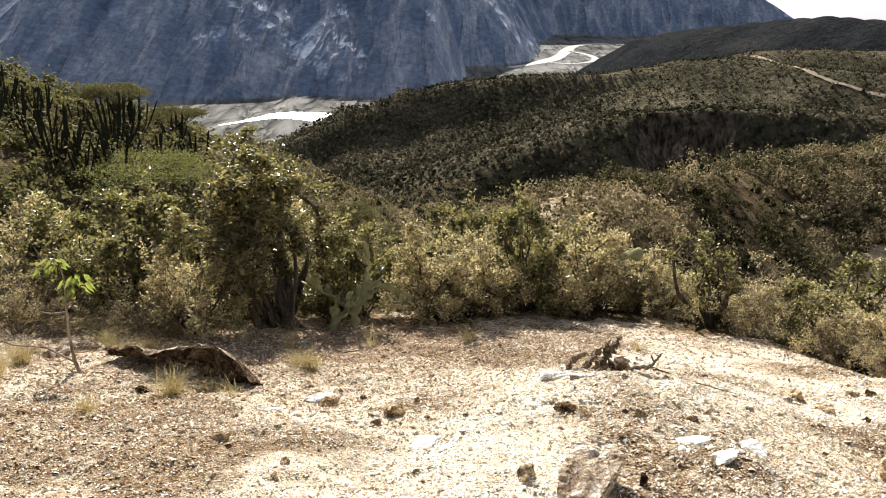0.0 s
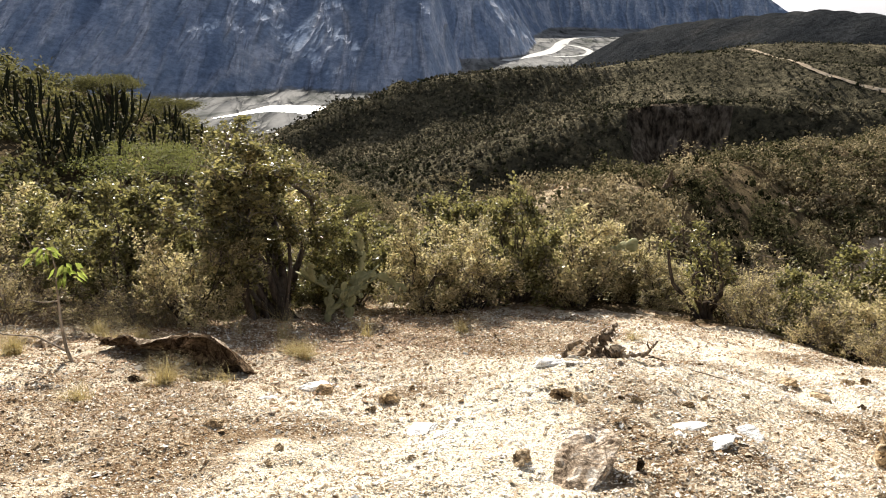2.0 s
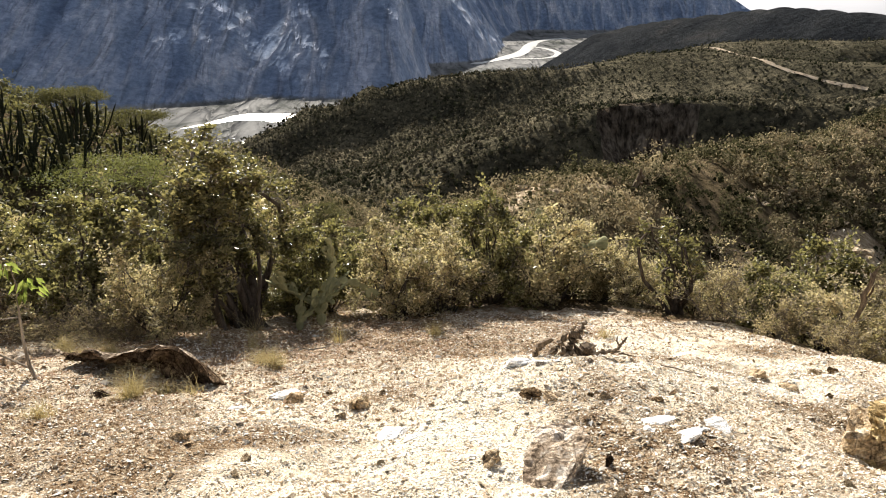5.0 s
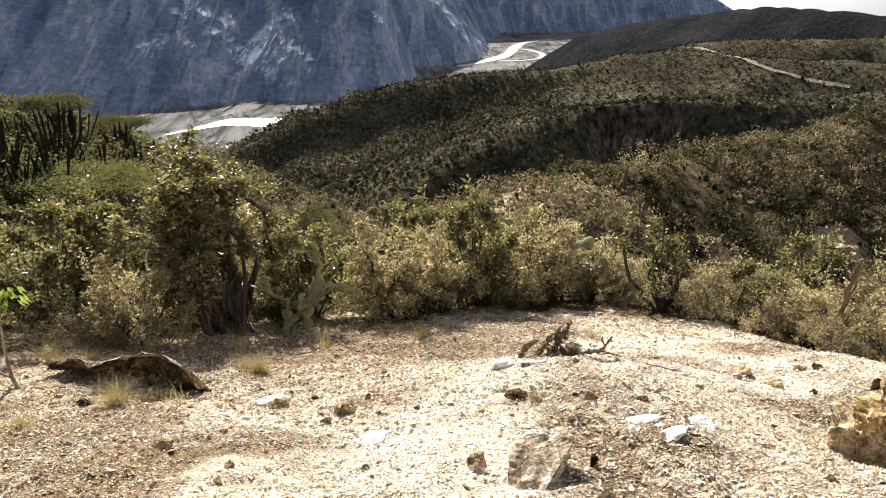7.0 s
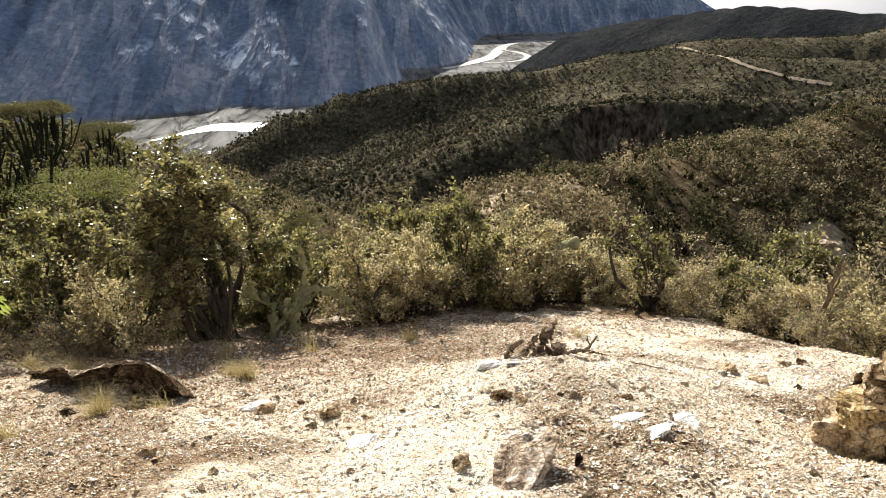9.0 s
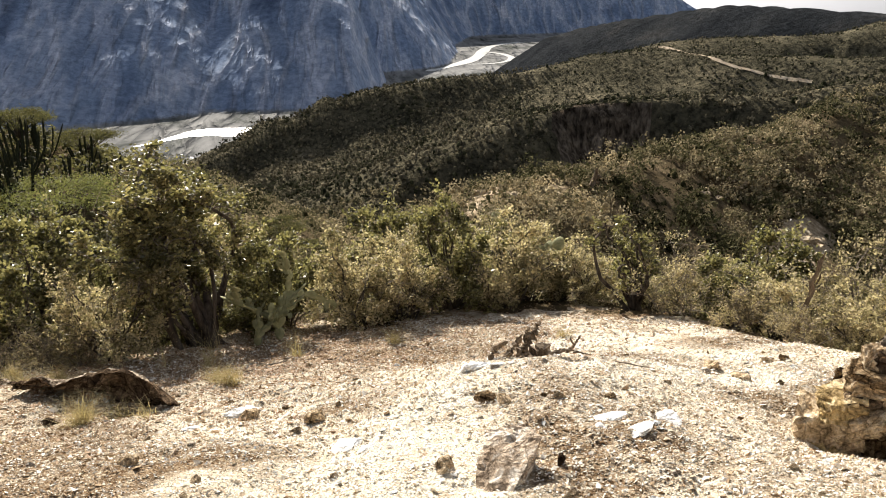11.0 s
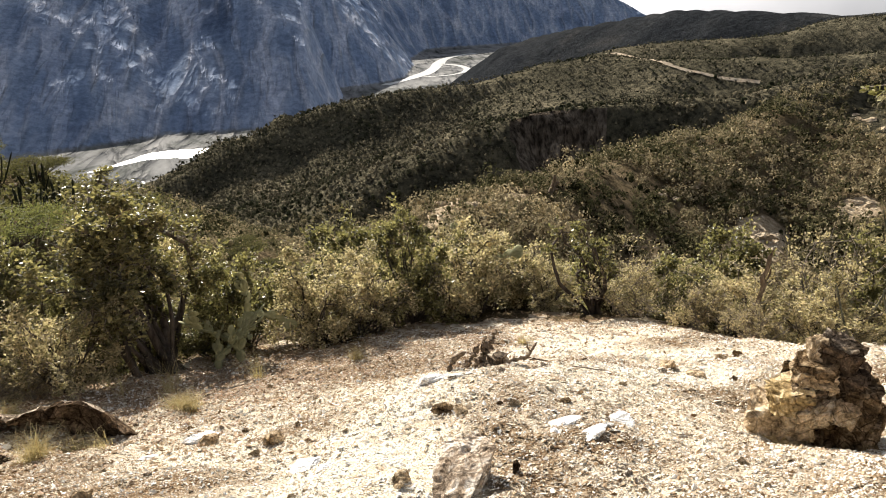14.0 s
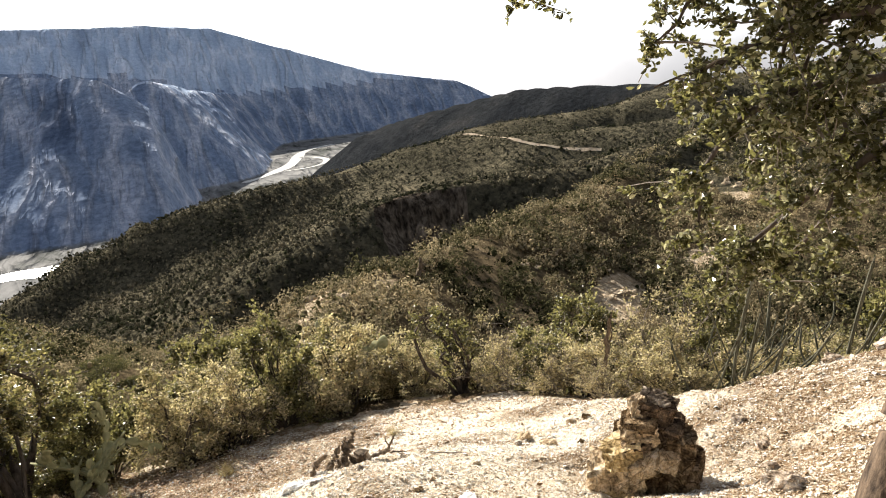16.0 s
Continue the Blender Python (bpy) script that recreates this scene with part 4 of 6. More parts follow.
# ---- scrub on the hills ----
def scrub(name, label, seed, count, bearings, reach, power, height, lumps, quads, leaf, mat, core_size=1.0):
    """Low shrubs past counting: each a few rounded heaps with leaf sprays breaking their outline."""
    rng = np.random.default_rng(seed)
    b = np.radians(rng.uniform(*bearings, count))
    d = reach[0] * (reach[1] / reach[0]) ** (rng.uniform(0, 1, count) ** power)
    x, y = d * np.sin(b), d * np.cos(b)
    z = land(x, y)
    ok = z > FLOOR + 20
    clump = fbm(x / (reach[0] * 0.12), y / (reach[0] * 0.12), 3, seed)
    ok &= clump > -0.55 + 0.18 * rng.uniform(-1, 1, count)
    ok &= (bareness(x, y) < -0.15) & ~on_cliff(x, y)
    x, y, z = x[ok], y[ok], z[ok]
    n = len(x)
    h = height * rng.uniform(0.4, 1.25, n) * (1 + 0.5 * (rng.uniform(0, 1, n) > 0.94))
    tone = np.clip(0.36 + rng.normal(0, 0.17, n) + 0.5 * fbm(x / (reach[0] * 0.2), y / (reach[0] * 0.2), 3, seed + 5), 0, 0.9)
    foot = np.stack([x, y, z], -1)
    heap = rng.normal(size=(n, lumps, 3)) * np.array([0.48, 0.48, 0.15])
    wide = rng.uniform(0.2, 0.5, (n, lumps))
    # heaps: two uneven rings and a crown
    a = np.linspace(0, 2 * np.pi, 6, endpoint=False)
    jig = rng.uniform(0.6, 1.35, (n, lumps, 13, 1))
    ring = np.concatenate([np.stack([np.cos(a), np.sin(a), 0 * a - 0.9], -1), np.stack([np.cos(a + 0.5) * 0.92, np.sin(a + 0.5) * 0.92, 0 * a + 0.35], -1), [[0, 0, 1.0]]])
    P = (heap + np.array([0, 0, 0.36]))[:, :, None] + ring[None, None] * jig * wide[..., None, None] * core_size
    P = P * h[:, None, None, None] + foot[:, None, None]
    tri = []
    for k in range(6):
        g = (k + 1) % 6
        tri += [(k, g, 6 + k), (g, 6 + g, 6 + k), (6 + k, 6 + g, 12)]
    F = (np.arange(n * lumps)[:, None, None] * 13 + np.array(tri)[None]).reshape(-1, 3)
    core = None if core_size == 0 else mesh_of(name, P.reshape(-1, 3), F, [mat], True, None, np.repeat(tone, lumps * 13))
    if core:
        tagged(new(name, core), label, "scrub", "", "stuff")
    # sprays
    which = rng.integers(0, lumps, (n, quads))
    c = np.take_along_axis(heap, which[..., None], 1)
    w = np.take_along_axis(wide, which, 1)[..., None]
    dirs = rng.normal(size=(n, quads, 3)) + np.array([0, 0, 0.35])
    dirs /= np.linalg.norm(dirs, axis=2)[..., None]
    p = c + dirs * w * rng.uniform(0.75, 1.3, (n, quads, 1))
    p[..., 2] = np.abs(p[..., 2] + 0.42)
    p = (p * h[:, None, None] + foot[:, None]).reshape(-1, 3)
    face = dirs.reshape(-1, 3) + rng.normal(size=p.shape) * 0.4
    q = np.cross(face, rng.normal(size=p.shape))
    q /= np.linalg.norm(q, axis=1)[:, None]
    r = np.cross(face, q)
    r /= np.linalg.norm(r, axis=1)[:, None] + 1e-9
    L = leaf * rng.uniform(0.5, 1.3, (len(p), 1))
    V = np.stack([p - q * L, p + r * L * 0.5, p + q * L, p - r * L * 0.5], 1).reshape(-1, 3)
    me = mesh_of(name, V, np.arange(len(V)).reshape(-1, 4), [mat], False, None, np.repeat(tone, quads * 4))
    return tagged(new(name, me), label, "scrub", "", "stuff")


scrub("hill_scrub", "dry grey-green scrub covering the near hillsides", 31, 3000, (-12, 60), (22, 78), 0.85, 1.05, 6, 90, 0.10, LEAF_HILL, 0.26)
scrub("hill_scrub", "dry brown scrub covering the middle hillsides", 34, 10000, (-14, 60), (60, 150), 0.8, 1.2, 4, 24, 0.17, LEAF_HILL, 0.28)
scrub("hill_scrub", "dark green bushes among the cacti of the hill", 36, 1150, (-44, -9), (24, 80), 0.9, 1.2, 4, 64, 0.12, LEAF_LACE, 0.3)
scrub("ridge_scrub", "dense dark scrub covering the ridges", 32, 36000, (-22, 58), (120, 480), 0.75, 1.25, 1, 7, 0.24, LEAF_FAR, 0.7)
scrub("ridge_scrub", "dense dark scrub on the shaded ridge side", 35, 8000, (-15, 14), (190, 350), 0.7, 1.5, 1, 8, 0.27, LEAF_FAR, 0.7)


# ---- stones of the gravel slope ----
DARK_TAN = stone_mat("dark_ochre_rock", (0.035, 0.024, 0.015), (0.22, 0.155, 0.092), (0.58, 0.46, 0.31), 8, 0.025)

OCHRE = stone_mat("yellow_ochre_rock", (0.10, 0.066, 0.030), (0.60, 0.455, 0.235), (0.90, 0.79, 0.57), 7, 0.02, 0.35)
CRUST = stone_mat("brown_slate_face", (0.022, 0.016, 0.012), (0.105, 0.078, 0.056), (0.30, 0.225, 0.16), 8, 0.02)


def split_rock(points, seed, rough=0.03, cuts=4, beds=7.0):
    """An angular rock: the hull of its corners, split finer, chipped along slanting beds and roughened."""
    bm = bmesh.new()
    for p in points:
        bm.verts.new(p)
    res = bmesh.ops.convex_hull(bm, input=bm.verts)
    bmesh.ops.delete(bm, geom=[g for g in res["geom_interior"] if isinstance(g, bmesh.types.BMVert)], context="VERTS")
    bmesh.ops.subdivide_edges(bm, edges=bm.edges[:], cuts=cuts, use_grid_fill=True)
    bmesh.ops.triangulate(bm, faces=bm.faces[:])
    bmesh.ops.recalc_face_normals(bm, faces=bm.faces[:])
    bm.normal_update()
    size = max(max(v.co[c] for v in bm.verts) - min(v.co[c] for v in bm.verts) for c in range(3))
    shift = Vector((seed * 3.1, seed * 1.7, seed * 0.6))
    moves = []
    for v in bm.verts:
        k = v.co / size * 3.0 + shift
        lay = v.co.z / size * beds + v.co.x / size * 1.6 + noise.noise(k) * 0.9
        step = lay - math.floor(lay)
        crack = max(0.0, 0.16 - abs(noise.noise(k * 1.4))) / 0.16
        moves.append(v.normal * size * rough * (1.3 * noise.noise(k * 0.9) + 1.0 * noise.noise(k * 2.4) + 0.8 * noise.noise(k * 5.3) + 0.45 * noise.noise(k * 11.0) - 1.2 * (step < 0.25) - 1.5 * crack))
    for v, m in zip(bm.verts, moves):
        v.co += m
    return bm


def corners(rng, sx, sy, sz, jag=0.22):
    """The corners of an uneven block, some cut off."""
    out = []
    for i in (-1, 1):
        for j in (-1, 1):
            for k in (-1, 1):
                c = np.array([i * sx, j * sy, k * sz]) / 2
                if rng.uniform() < 0.4:
                    out += [c * (1, rng.uniform(0.1, 0.6), 1), c * (rng.uniform(0.1, 0.6), 1, rng.uniform(0.6, 1))]
                else:
                    out.append(c * (1 - rng.uniform(0, jag, 3)))
    return out


def outcrop():
    """The outcrop of split ochre blocks: a broad foot, leaning wedges above it and a dark slate cap."""
    top = thing("rock_outcrop", "outcrop of stacked split ochre blocks, coloured darker on the shaded side", "rock")
    x0, y0 = 3.45, 4.04
    top.matrix_basis = pose(x0, y0, ground_at(x0, y0) - 0.06, 0, 0, -38) @ Matrix.Diagonal((0.86, 0.9, 0.94, 1))
    rng = np.random.default_rng(64)
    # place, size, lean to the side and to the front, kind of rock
    # blocks on the right take darker rock, putting that side's shade into colour
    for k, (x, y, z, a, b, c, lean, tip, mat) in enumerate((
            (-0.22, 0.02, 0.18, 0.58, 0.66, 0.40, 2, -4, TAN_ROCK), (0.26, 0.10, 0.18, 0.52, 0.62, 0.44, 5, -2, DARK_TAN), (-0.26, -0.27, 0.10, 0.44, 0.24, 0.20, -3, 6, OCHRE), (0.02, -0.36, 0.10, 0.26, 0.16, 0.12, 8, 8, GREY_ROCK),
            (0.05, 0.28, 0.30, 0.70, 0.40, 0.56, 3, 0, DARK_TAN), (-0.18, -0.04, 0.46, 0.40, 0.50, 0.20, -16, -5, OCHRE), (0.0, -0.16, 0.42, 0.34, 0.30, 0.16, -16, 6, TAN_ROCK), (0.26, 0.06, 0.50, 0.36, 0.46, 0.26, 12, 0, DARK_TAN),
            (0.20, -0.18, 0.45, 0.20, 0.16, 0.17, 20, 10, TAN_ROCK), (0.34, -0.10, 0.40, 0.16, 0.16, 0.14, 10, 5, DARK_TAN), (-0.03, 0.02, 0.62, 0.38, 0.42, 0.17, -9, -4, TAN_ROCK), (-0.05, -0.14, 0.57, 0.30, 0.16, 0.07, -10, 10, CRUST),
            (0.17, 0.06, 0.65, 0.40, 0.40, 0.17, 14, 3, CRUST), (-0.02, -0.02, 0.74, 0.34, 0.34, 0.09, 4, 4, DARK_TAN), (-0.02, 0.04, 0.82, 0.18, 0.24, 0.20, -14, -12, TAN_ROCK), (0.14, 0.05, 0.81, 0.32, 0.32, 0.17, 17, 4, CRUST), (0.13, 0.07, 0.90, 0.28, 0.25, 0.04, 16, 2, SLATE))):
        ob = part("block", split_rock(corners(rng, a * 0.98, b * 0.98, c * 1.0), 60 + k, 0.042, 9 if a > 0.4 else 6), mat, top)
        ob.matrix_basis = pose(x, y, z, tip, lean, rng.uniform(-12, 12))


outcrop()


def ledge():
    """The slate slab that juts from the slope: a broken front coloured dark for shade under a thin top coloured pale
    for sun, running out into a low plate.
    """
    a, b = np.array([-1.60, 5.91]), np.array([-3.50, 7.20])
    along = (b - a) / np.linalg.norm(b - a)
    back = np.array([-along[1], along[0]]) * (1 if along[0] > 0 else -1)
    n = 90
    u = np.linspace(0, 2.34, n)
    high = np.interp(u, [0, 0.1, 0.25, 0.39, 0.65, 0.9, 1.05, 1.19, 1.73, 2.2, 2.34], [0.05, 0.17, 0.31, 0.41, 0.40, 0.33, 0.29, 0.28, 0.22, 0.17, 0.13])
    high = high + 0.028 * fbm(u * 9, u * 0, 4, 3)
    thick = np.interp(u, [0, 0.95, 1.15, 2.34], [1.0, 1.0, 0.6, 0.5])
    ring = ((0.16, -0.2), (0.10, 0.02), (0.05, 0.25), (0.03, 0.5), (0.0, 0.72), (-0.035, 0.9), (-0.05, 0.97), (-0.03, 1.0), (0.08, 1.01), (0.2, 0.98), (0.34, 0.9), (0.5, 0.6), (0.55, -0.3))
    m = len(ring)
    px, py = a[0] + along[0] * u, a[1] + along[1] * u
    base = land(px, py)
    V = np.empty((n, m, 3))
    for j, (v, q) in enumerate(ring):
        w = v * np.interp(u, [0, 0.3, 2.1, 2.34], [0.5, 1, 0.9, 0.6]) + (0.10 * fbm(u * 5, u * 0 + q * 4, 4, 8) - 0.05 * (np.floor(q * 9 + 0.8 * u) % 2)) * (0.9 if j < 7 else 0.35)
        z = high * (1 - (1 - q) * thick) + 0.02 * fbm(u * 9, u * 0 + j * 0.7, 3, 12)
        V[:, j] = np.stack([px + back[0] * w, py + back[1] * w, base + z - np.interp(u, [0.85, 1.15], [1.3, 0.62]) * np.maximum(w, 0) * (j > 6)], -1)
    V[0], V[-1] = V[1].mean(0), V[-2].mean(0)
    i, j = np.meshgrid(np.arange(n - 1), np.arange(m - 1), indexing="ij")
    F = np.stack([i * m + j, i * m + j + 1, (i + 1) * m + j + 1, (i + 1) * m + j], -1).reshape(-1, 4)
    # sun and shade by material: pale SLATE on the top, dark CRUST on the front
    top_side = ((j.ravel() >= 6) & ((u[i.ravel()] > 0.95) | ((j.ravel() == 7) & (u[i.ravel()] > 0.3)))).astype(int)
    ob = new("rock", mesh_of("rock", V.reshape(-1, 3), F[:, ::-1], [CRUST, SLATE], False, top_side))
    tagged(ob, "slate slab jutting from the slope, front coloured for shade, top edge for sun", "rock")


ledge()


def boulder():
    """The boulder at the foot of the view: a pale crusted upper face, broken off to a dark overhang on one side."""
    bm = split_rock([(-0.15, -0.2, -0.3), (-0.02, -0.2, -0.3), (0.06, 0.16, -0.3), (-0.1, 0.2, -0.3), (-0.18, -0.2, -0.02), (-0.04, -0.28, 0.02), (-0.15, 0.04, 0.05), (-0.09, 0.23, 0.09), (0.08, 0.21, 0.15), (0.16, 0.04, 0.17), (0.09, -0.1, 0.11), (0.08, 0.0, -0.1)], 43, 0.014, 12, 4)
    me = bpy.data.meshes.new("boulder")
    bm.to_mesh(me)
    bm.free()
    me.materials.append(GREY_ROCK)
    ob = new("boulder", me)
    ob.matrix_basis = pose(0.72, 3.0, ground_at(0.72, 3.0), 0, 0, -8)
    tagged(ob, "grey boulder with a pale crust and dark broken side", "stone")


boulder()
stone("rock", "small dark stone beside the boulder", 44, 0.98, 2.98, (0.07, 0.05, 0.1), DARK_ROCK, 0.3, 50, (0, 20), points=16, cuts=3, rough=0.1)
for seed, x, y, a, b, c, turn in ((45, 1.38, 3.52, 0.34, 0.2, 0.1, 20), (46, 1.50, 3.30, 0.22, 0.17, 0.08, 60), (47, -0.08, 3.85, 0.34, 0.26, 0.12, 70), (48, 0.86, 4.85, 0.32, 0.2, 0.13, 10), (49, -0.95, 5.55, 0.34, 0.26, 0.16, 10), (50, 1.75, 3.5, 0.24, 0.16, 0.08, 110), (58, 0.62, 2.55, 0.3, 0.22, 0.1, 30), (59, -1.3, 5.2, 0.3, 0.16, 0.08, 0), (76, 1.62, 3.42, 0.12, 0.08, 0.05, 10), (77, 1.30, 3.36, 0.1, 0.08, 0.05, 80), (78, 0.04, 3.70, 0.14, 0.1, 0.06, 40), (79, 1.02, 4.78, 0.14, 0.12, 0.07, 0)):
    stone("white_stone", "chalk-white quartz stone bedded in gravel", seed, x, y, (a, b, c * 0.7), QUARTZ, 0.5, turn, (-7, 0), group="white quartz stones", points=24, cuts=4, rough=0.09)
for seed, x, y, a, b, c, mat in ((51, 3.35, 5.98, 0.24, 0.2, 0.2, TAN_ROCK), (52, 3.42, 5.55, 0.26, 0.2, 0.12, TAN_ROCK), (53, 4.05, 6.2, 0.18, 0.16, 0.14, TAN_ROCK), (54, 4.3, 6.3, 0.14, 0.1, 0.12, DARK_TAN), (55, -0.86, 5.30, 0.22, 0.18, 0.2, TAN_ROCK),
                                  (56, -0.3, 4.58, 0.24, 0.2, 0.16, TAN_ROCK), (57, 0.8, 4.05, 0.2, 0.15, 0.12, DARK_TAN), (61, 0.9, 3.95, 0.16, 0.12, 0.1, TAN_ROCK), (62, -2.62, 5.9, 0.26, 0.1, 0.1, DARK_ROCK), (63, -1.35, 3.95, 0.14, 0.12, 0.14, TAN_ROCK), (64, 0.42, 3.1, 0.14, 0.1, 0.12, TAN_ROCK)):
    stone("stone", "rough brown stone lying on the gravel", seed, x, y, (a, b, c), mat, 0.48, seed * 40, group="loose brown stones", points=18, cuts=4, rough=0.09)
for seed, x, y, a in ((65, 7.3, 5.0, 0.4), (66, 7.7, 5.3, 0.5), (67, 6.9, 5.3, 0.3), (68, 7.1, 4.5, 0.3), (69, -4.1, 7.3, 0.35), (70, -4.5, 7.6, 0.3), (71, -3.9, 7.8, 0.3), (72, 4.6, 4.0, 0.2), (73, 4.2, 3.5, 0.18), (74, 3.4, 2.6, 0.3), (75, 4.9, 4.6, 0.2)):
    stone("stone", "grey-white stone on the slope", seed, x, y, (a, a * 0.75, a * 0.6), GREY_ROCK, 0.35, seed * 53, group="pale stones", points=20, cuts=4, rough=0.09)


def loose_stones():
    """Small angular stones lying singly on the gravel; a few shapes, each stone a thing of its own."""
    rng = np.random.default_rng(171)
    kinds = ((TAN_ROCK, "small angular tan stone lying in the gravel"), (GREY_ROCK, "small pale grey stone lying in the gravel"), (DARK_TAN, "small dark brown stone lying in the gravel"), (QUARTZ, "small white quartz stone lying in the gravel"))
    shapes = []
    for k in range(8):
        me = bpy.data.meshes.new("stone")
        bm = split_rock(corners(rng, 1.0, rng.uniform(0.6, 0.9), rng.uniform(0.35, 0.6)), 300 + k, 0.05, 2)
        bm.to_mesh(me)
        bm.free()
        me.materials.append(kinds[k % 4][0])
        shapes.append((me, kinds[k % 4][1]))
    made = 0
    while made < 90:
        b, d = radians(rng.uniform(-34, 44)), rng.uniform(2.6, 8.4)
        x, y = d * math.sin(b), d * math.cos(b)
        if x > np.interp(y, [4.0, 5.2, 6.4, 7.5, 9.0], [8.0, 6.7, 4.8, 4.5, 4.5]):
            continue
        me, label = shapes[rng.integers(0, 8) if rng.uniform() < 0.75 else (0, 1, 4, 5)[rng.integers(0, 4)]]
        size = float(np.clip(rng.lognormal(-2.95, 0.35), 0.03, 0.10))
        ob = new("stone", me)
        ob.matrix_basis = pose(x, y, ground_at(x, y) + size * 0.08, -20 + rng.normal() * 12, rng.normal() * 12, rng.uniform(0, 360)) @ Matrix.Scale(size, 4)
        tagged(ob, label, "stone", "small loose stones")
        made += 1


loose_stones()


def dry_twigs():
    """Fallen dead twigs on the bare ground."""
    rng = np.random.default_rng(172)
    for x, y, size, turn in ((3.9, 3.3, 0.42, 20), (4.2, 3.6, 0.3, 150), (-1.0, 8.2, 0.6, 30), (0.4, 8.9, 0.5, 200), (-0.2, 7.7, 0.35, 80), (2.2, 5.1, 0.3, 320), (-3.0, 7.9, 0.6, 10)):
        top = thing("dry_twig", "bleached dry twig fallen on the gravel", "twig", "fallen twigs")
        top.matrix_basis = pose(x, y, ground_at(x, y) + 0.015, -20, 0, turn) @ Matrix.Scale(size, 4)
        lines = [([(-0.5, 0, 0), (-0.1, 0.06, 0.03), (0.2, 0.0, 0.02), (0.5, 0.1, 0.05)], [0.022, 0.018, 0.013, 0.006]), ([(-0.05, 0.05, 0.03), (0.1, 0.2, 0.07), (0.2, 0.32, 0.05)], [0.012, 0.009, 0.004]), ([(0.2, 0, 0.02), (0.32, -0.12, 0.06)], [0.01, 0.004])]
        for pts, r in lines:
            part("twig", tubes("twig", [(np.array(pts) + rng.normal(size=(len(pts), 3)) * 0.02, r)], BARK_GREY, 5), None, top)


dry_twigs()


def gravel():
    """Flat chips of stone past counting."""
    rng = np.random.default_rng(77)
    n = 400000
    b = np.radians(rng.uniform(-50, 62, n))
    d = 1.5 + 9.5 * rng.uniform(0, 1, n) ** 1.3
    x, y = d * np.sin(b), d * np.cos(b)
    s = np.clip(rng.lognormal(-5.02, 0.42, n) * (0.72 + 0.075 * d), 0.004, 0.032) * np.where(rng.uniform(0, 1, n) > 0.985, 1.7, 1.0)
    worn = fbm(x * 0.55, y * 0.55, 3, 9) + 0.35 * fbm(x * 2.5, y * 2.5, 3, 19) + 0.06 * trodden(x, y)
    ok = (worn < 0.32 + 0.35 * rng.uniform(-1, 1, n)) & (x < np.interp(y, [4.0, 5.2, 6.4, 7.5, 9.0, 12.5], [9.0, 7.5, 5.4, 5.1, 5.1, 5.0]))
    ok &= (trodden(x, y) > -0.45) | (rng.uniform(0, 1, n) < 0.6)
    x, y, s = x[ok], y[ok], s[ok]
    n = len(x)
    z = land(x, y) + s * 0.22
    # a leaning plate with four corners and an off-centre crown
    base = np.array([(1, 0, -0.25), (0.1, 0.9, -0.25), (-1, 0.1, -0.25), (0, -0.8, -0.25), (0.1, 0, 0.6)])
    shape = base[None] * (1 + rng.uniform(-0.45, 0.45, (n, 5, 3))) * (s[:, None, None] * np.stack([rng.uniform(0.7, 1.4, n), rng.uniform(0.55, 1, n), rng.uniform(0.5, 1.2, n)], -1)[:, None])
    shape[:, 4, :2] += rng.normal(size=(n, 2)) * s[:, None] * 0.35
    a = rng.uniform(0, 6.28, n)
    c, w = np.cos(a)[:, None], np.sin(a)[:, None]
    X, Y, Z = shape[..., 0] * c - shape[..., 1] * w, shape[..., 0] * w + shape[..., 1] * c, shape[..., 2]
    Z = Z + X * rng.normal(0, 0.34, (n, 1)) - Y * (0.385 + rng.normal(0, 0.34, (n, 1)))
    V = np.stack([X + x[:, None], Y + y[:, None], Z + z[:, None]], -1).reshape(-1, 3)
    tri = np.array([(0, 1, 4), (1, 2, 4), (2, 3, 4), (3, 0, 4)])
    F = (np.arange(n)[:, None, None] * 5 + tri[None]).reshape(-1, 3)
    m, nn, l, bb = node_mat("gravel_chips", 0.9, 0.0)
    geo, at, mx = nn.new("ShaderNodeNewGeometry"), nn.new("ShaderNodeAttribute"), nn.new("ShaderNodeMath")
    at.attribute_name, mx.operation = "tone", "MULTIPLY_ADD"
    l.new(geo.outputs["Random Per Island"], mx.inputs[0])
    mx.inputs[1].default_value = 0.85
    l.new(at.outputs["Fac"], mx.inputs[2])
    l.new(ramp_of(nn, l, mx.outputs[0], [(0.0, (0.085, 0.050, 0.030)), (0.18, (0.26, 0.175, 0.102)), (0.38, (0.52, 0.402, 0.268)), (0.66, (0.76, 0.675, 0.545)), (1.0, (0.94, 0.93, 0.89))]), bb.inputs["Base Color"])
    tone = 0.18 + 0.22 * np.clip(trodden(x, y), -1.2, 1) + 0.16 * fbm(x / 0.9, y / 0.9, 3, 29)
    tagged(new("gravel", mesh_of("gravel", V, F, [m], tone=np.repeat(tone, 5))), "tan and white stone chips strewn over the slope", "gravel", "", "stuff")


gravel()


LITTER = leaf_mat("fallen_brown_leaf", (0.08, 0.045, 0.025), (0.24, 0.145, 0.085), (0.46, 0.33, 0.21), 0.1, 0.8)


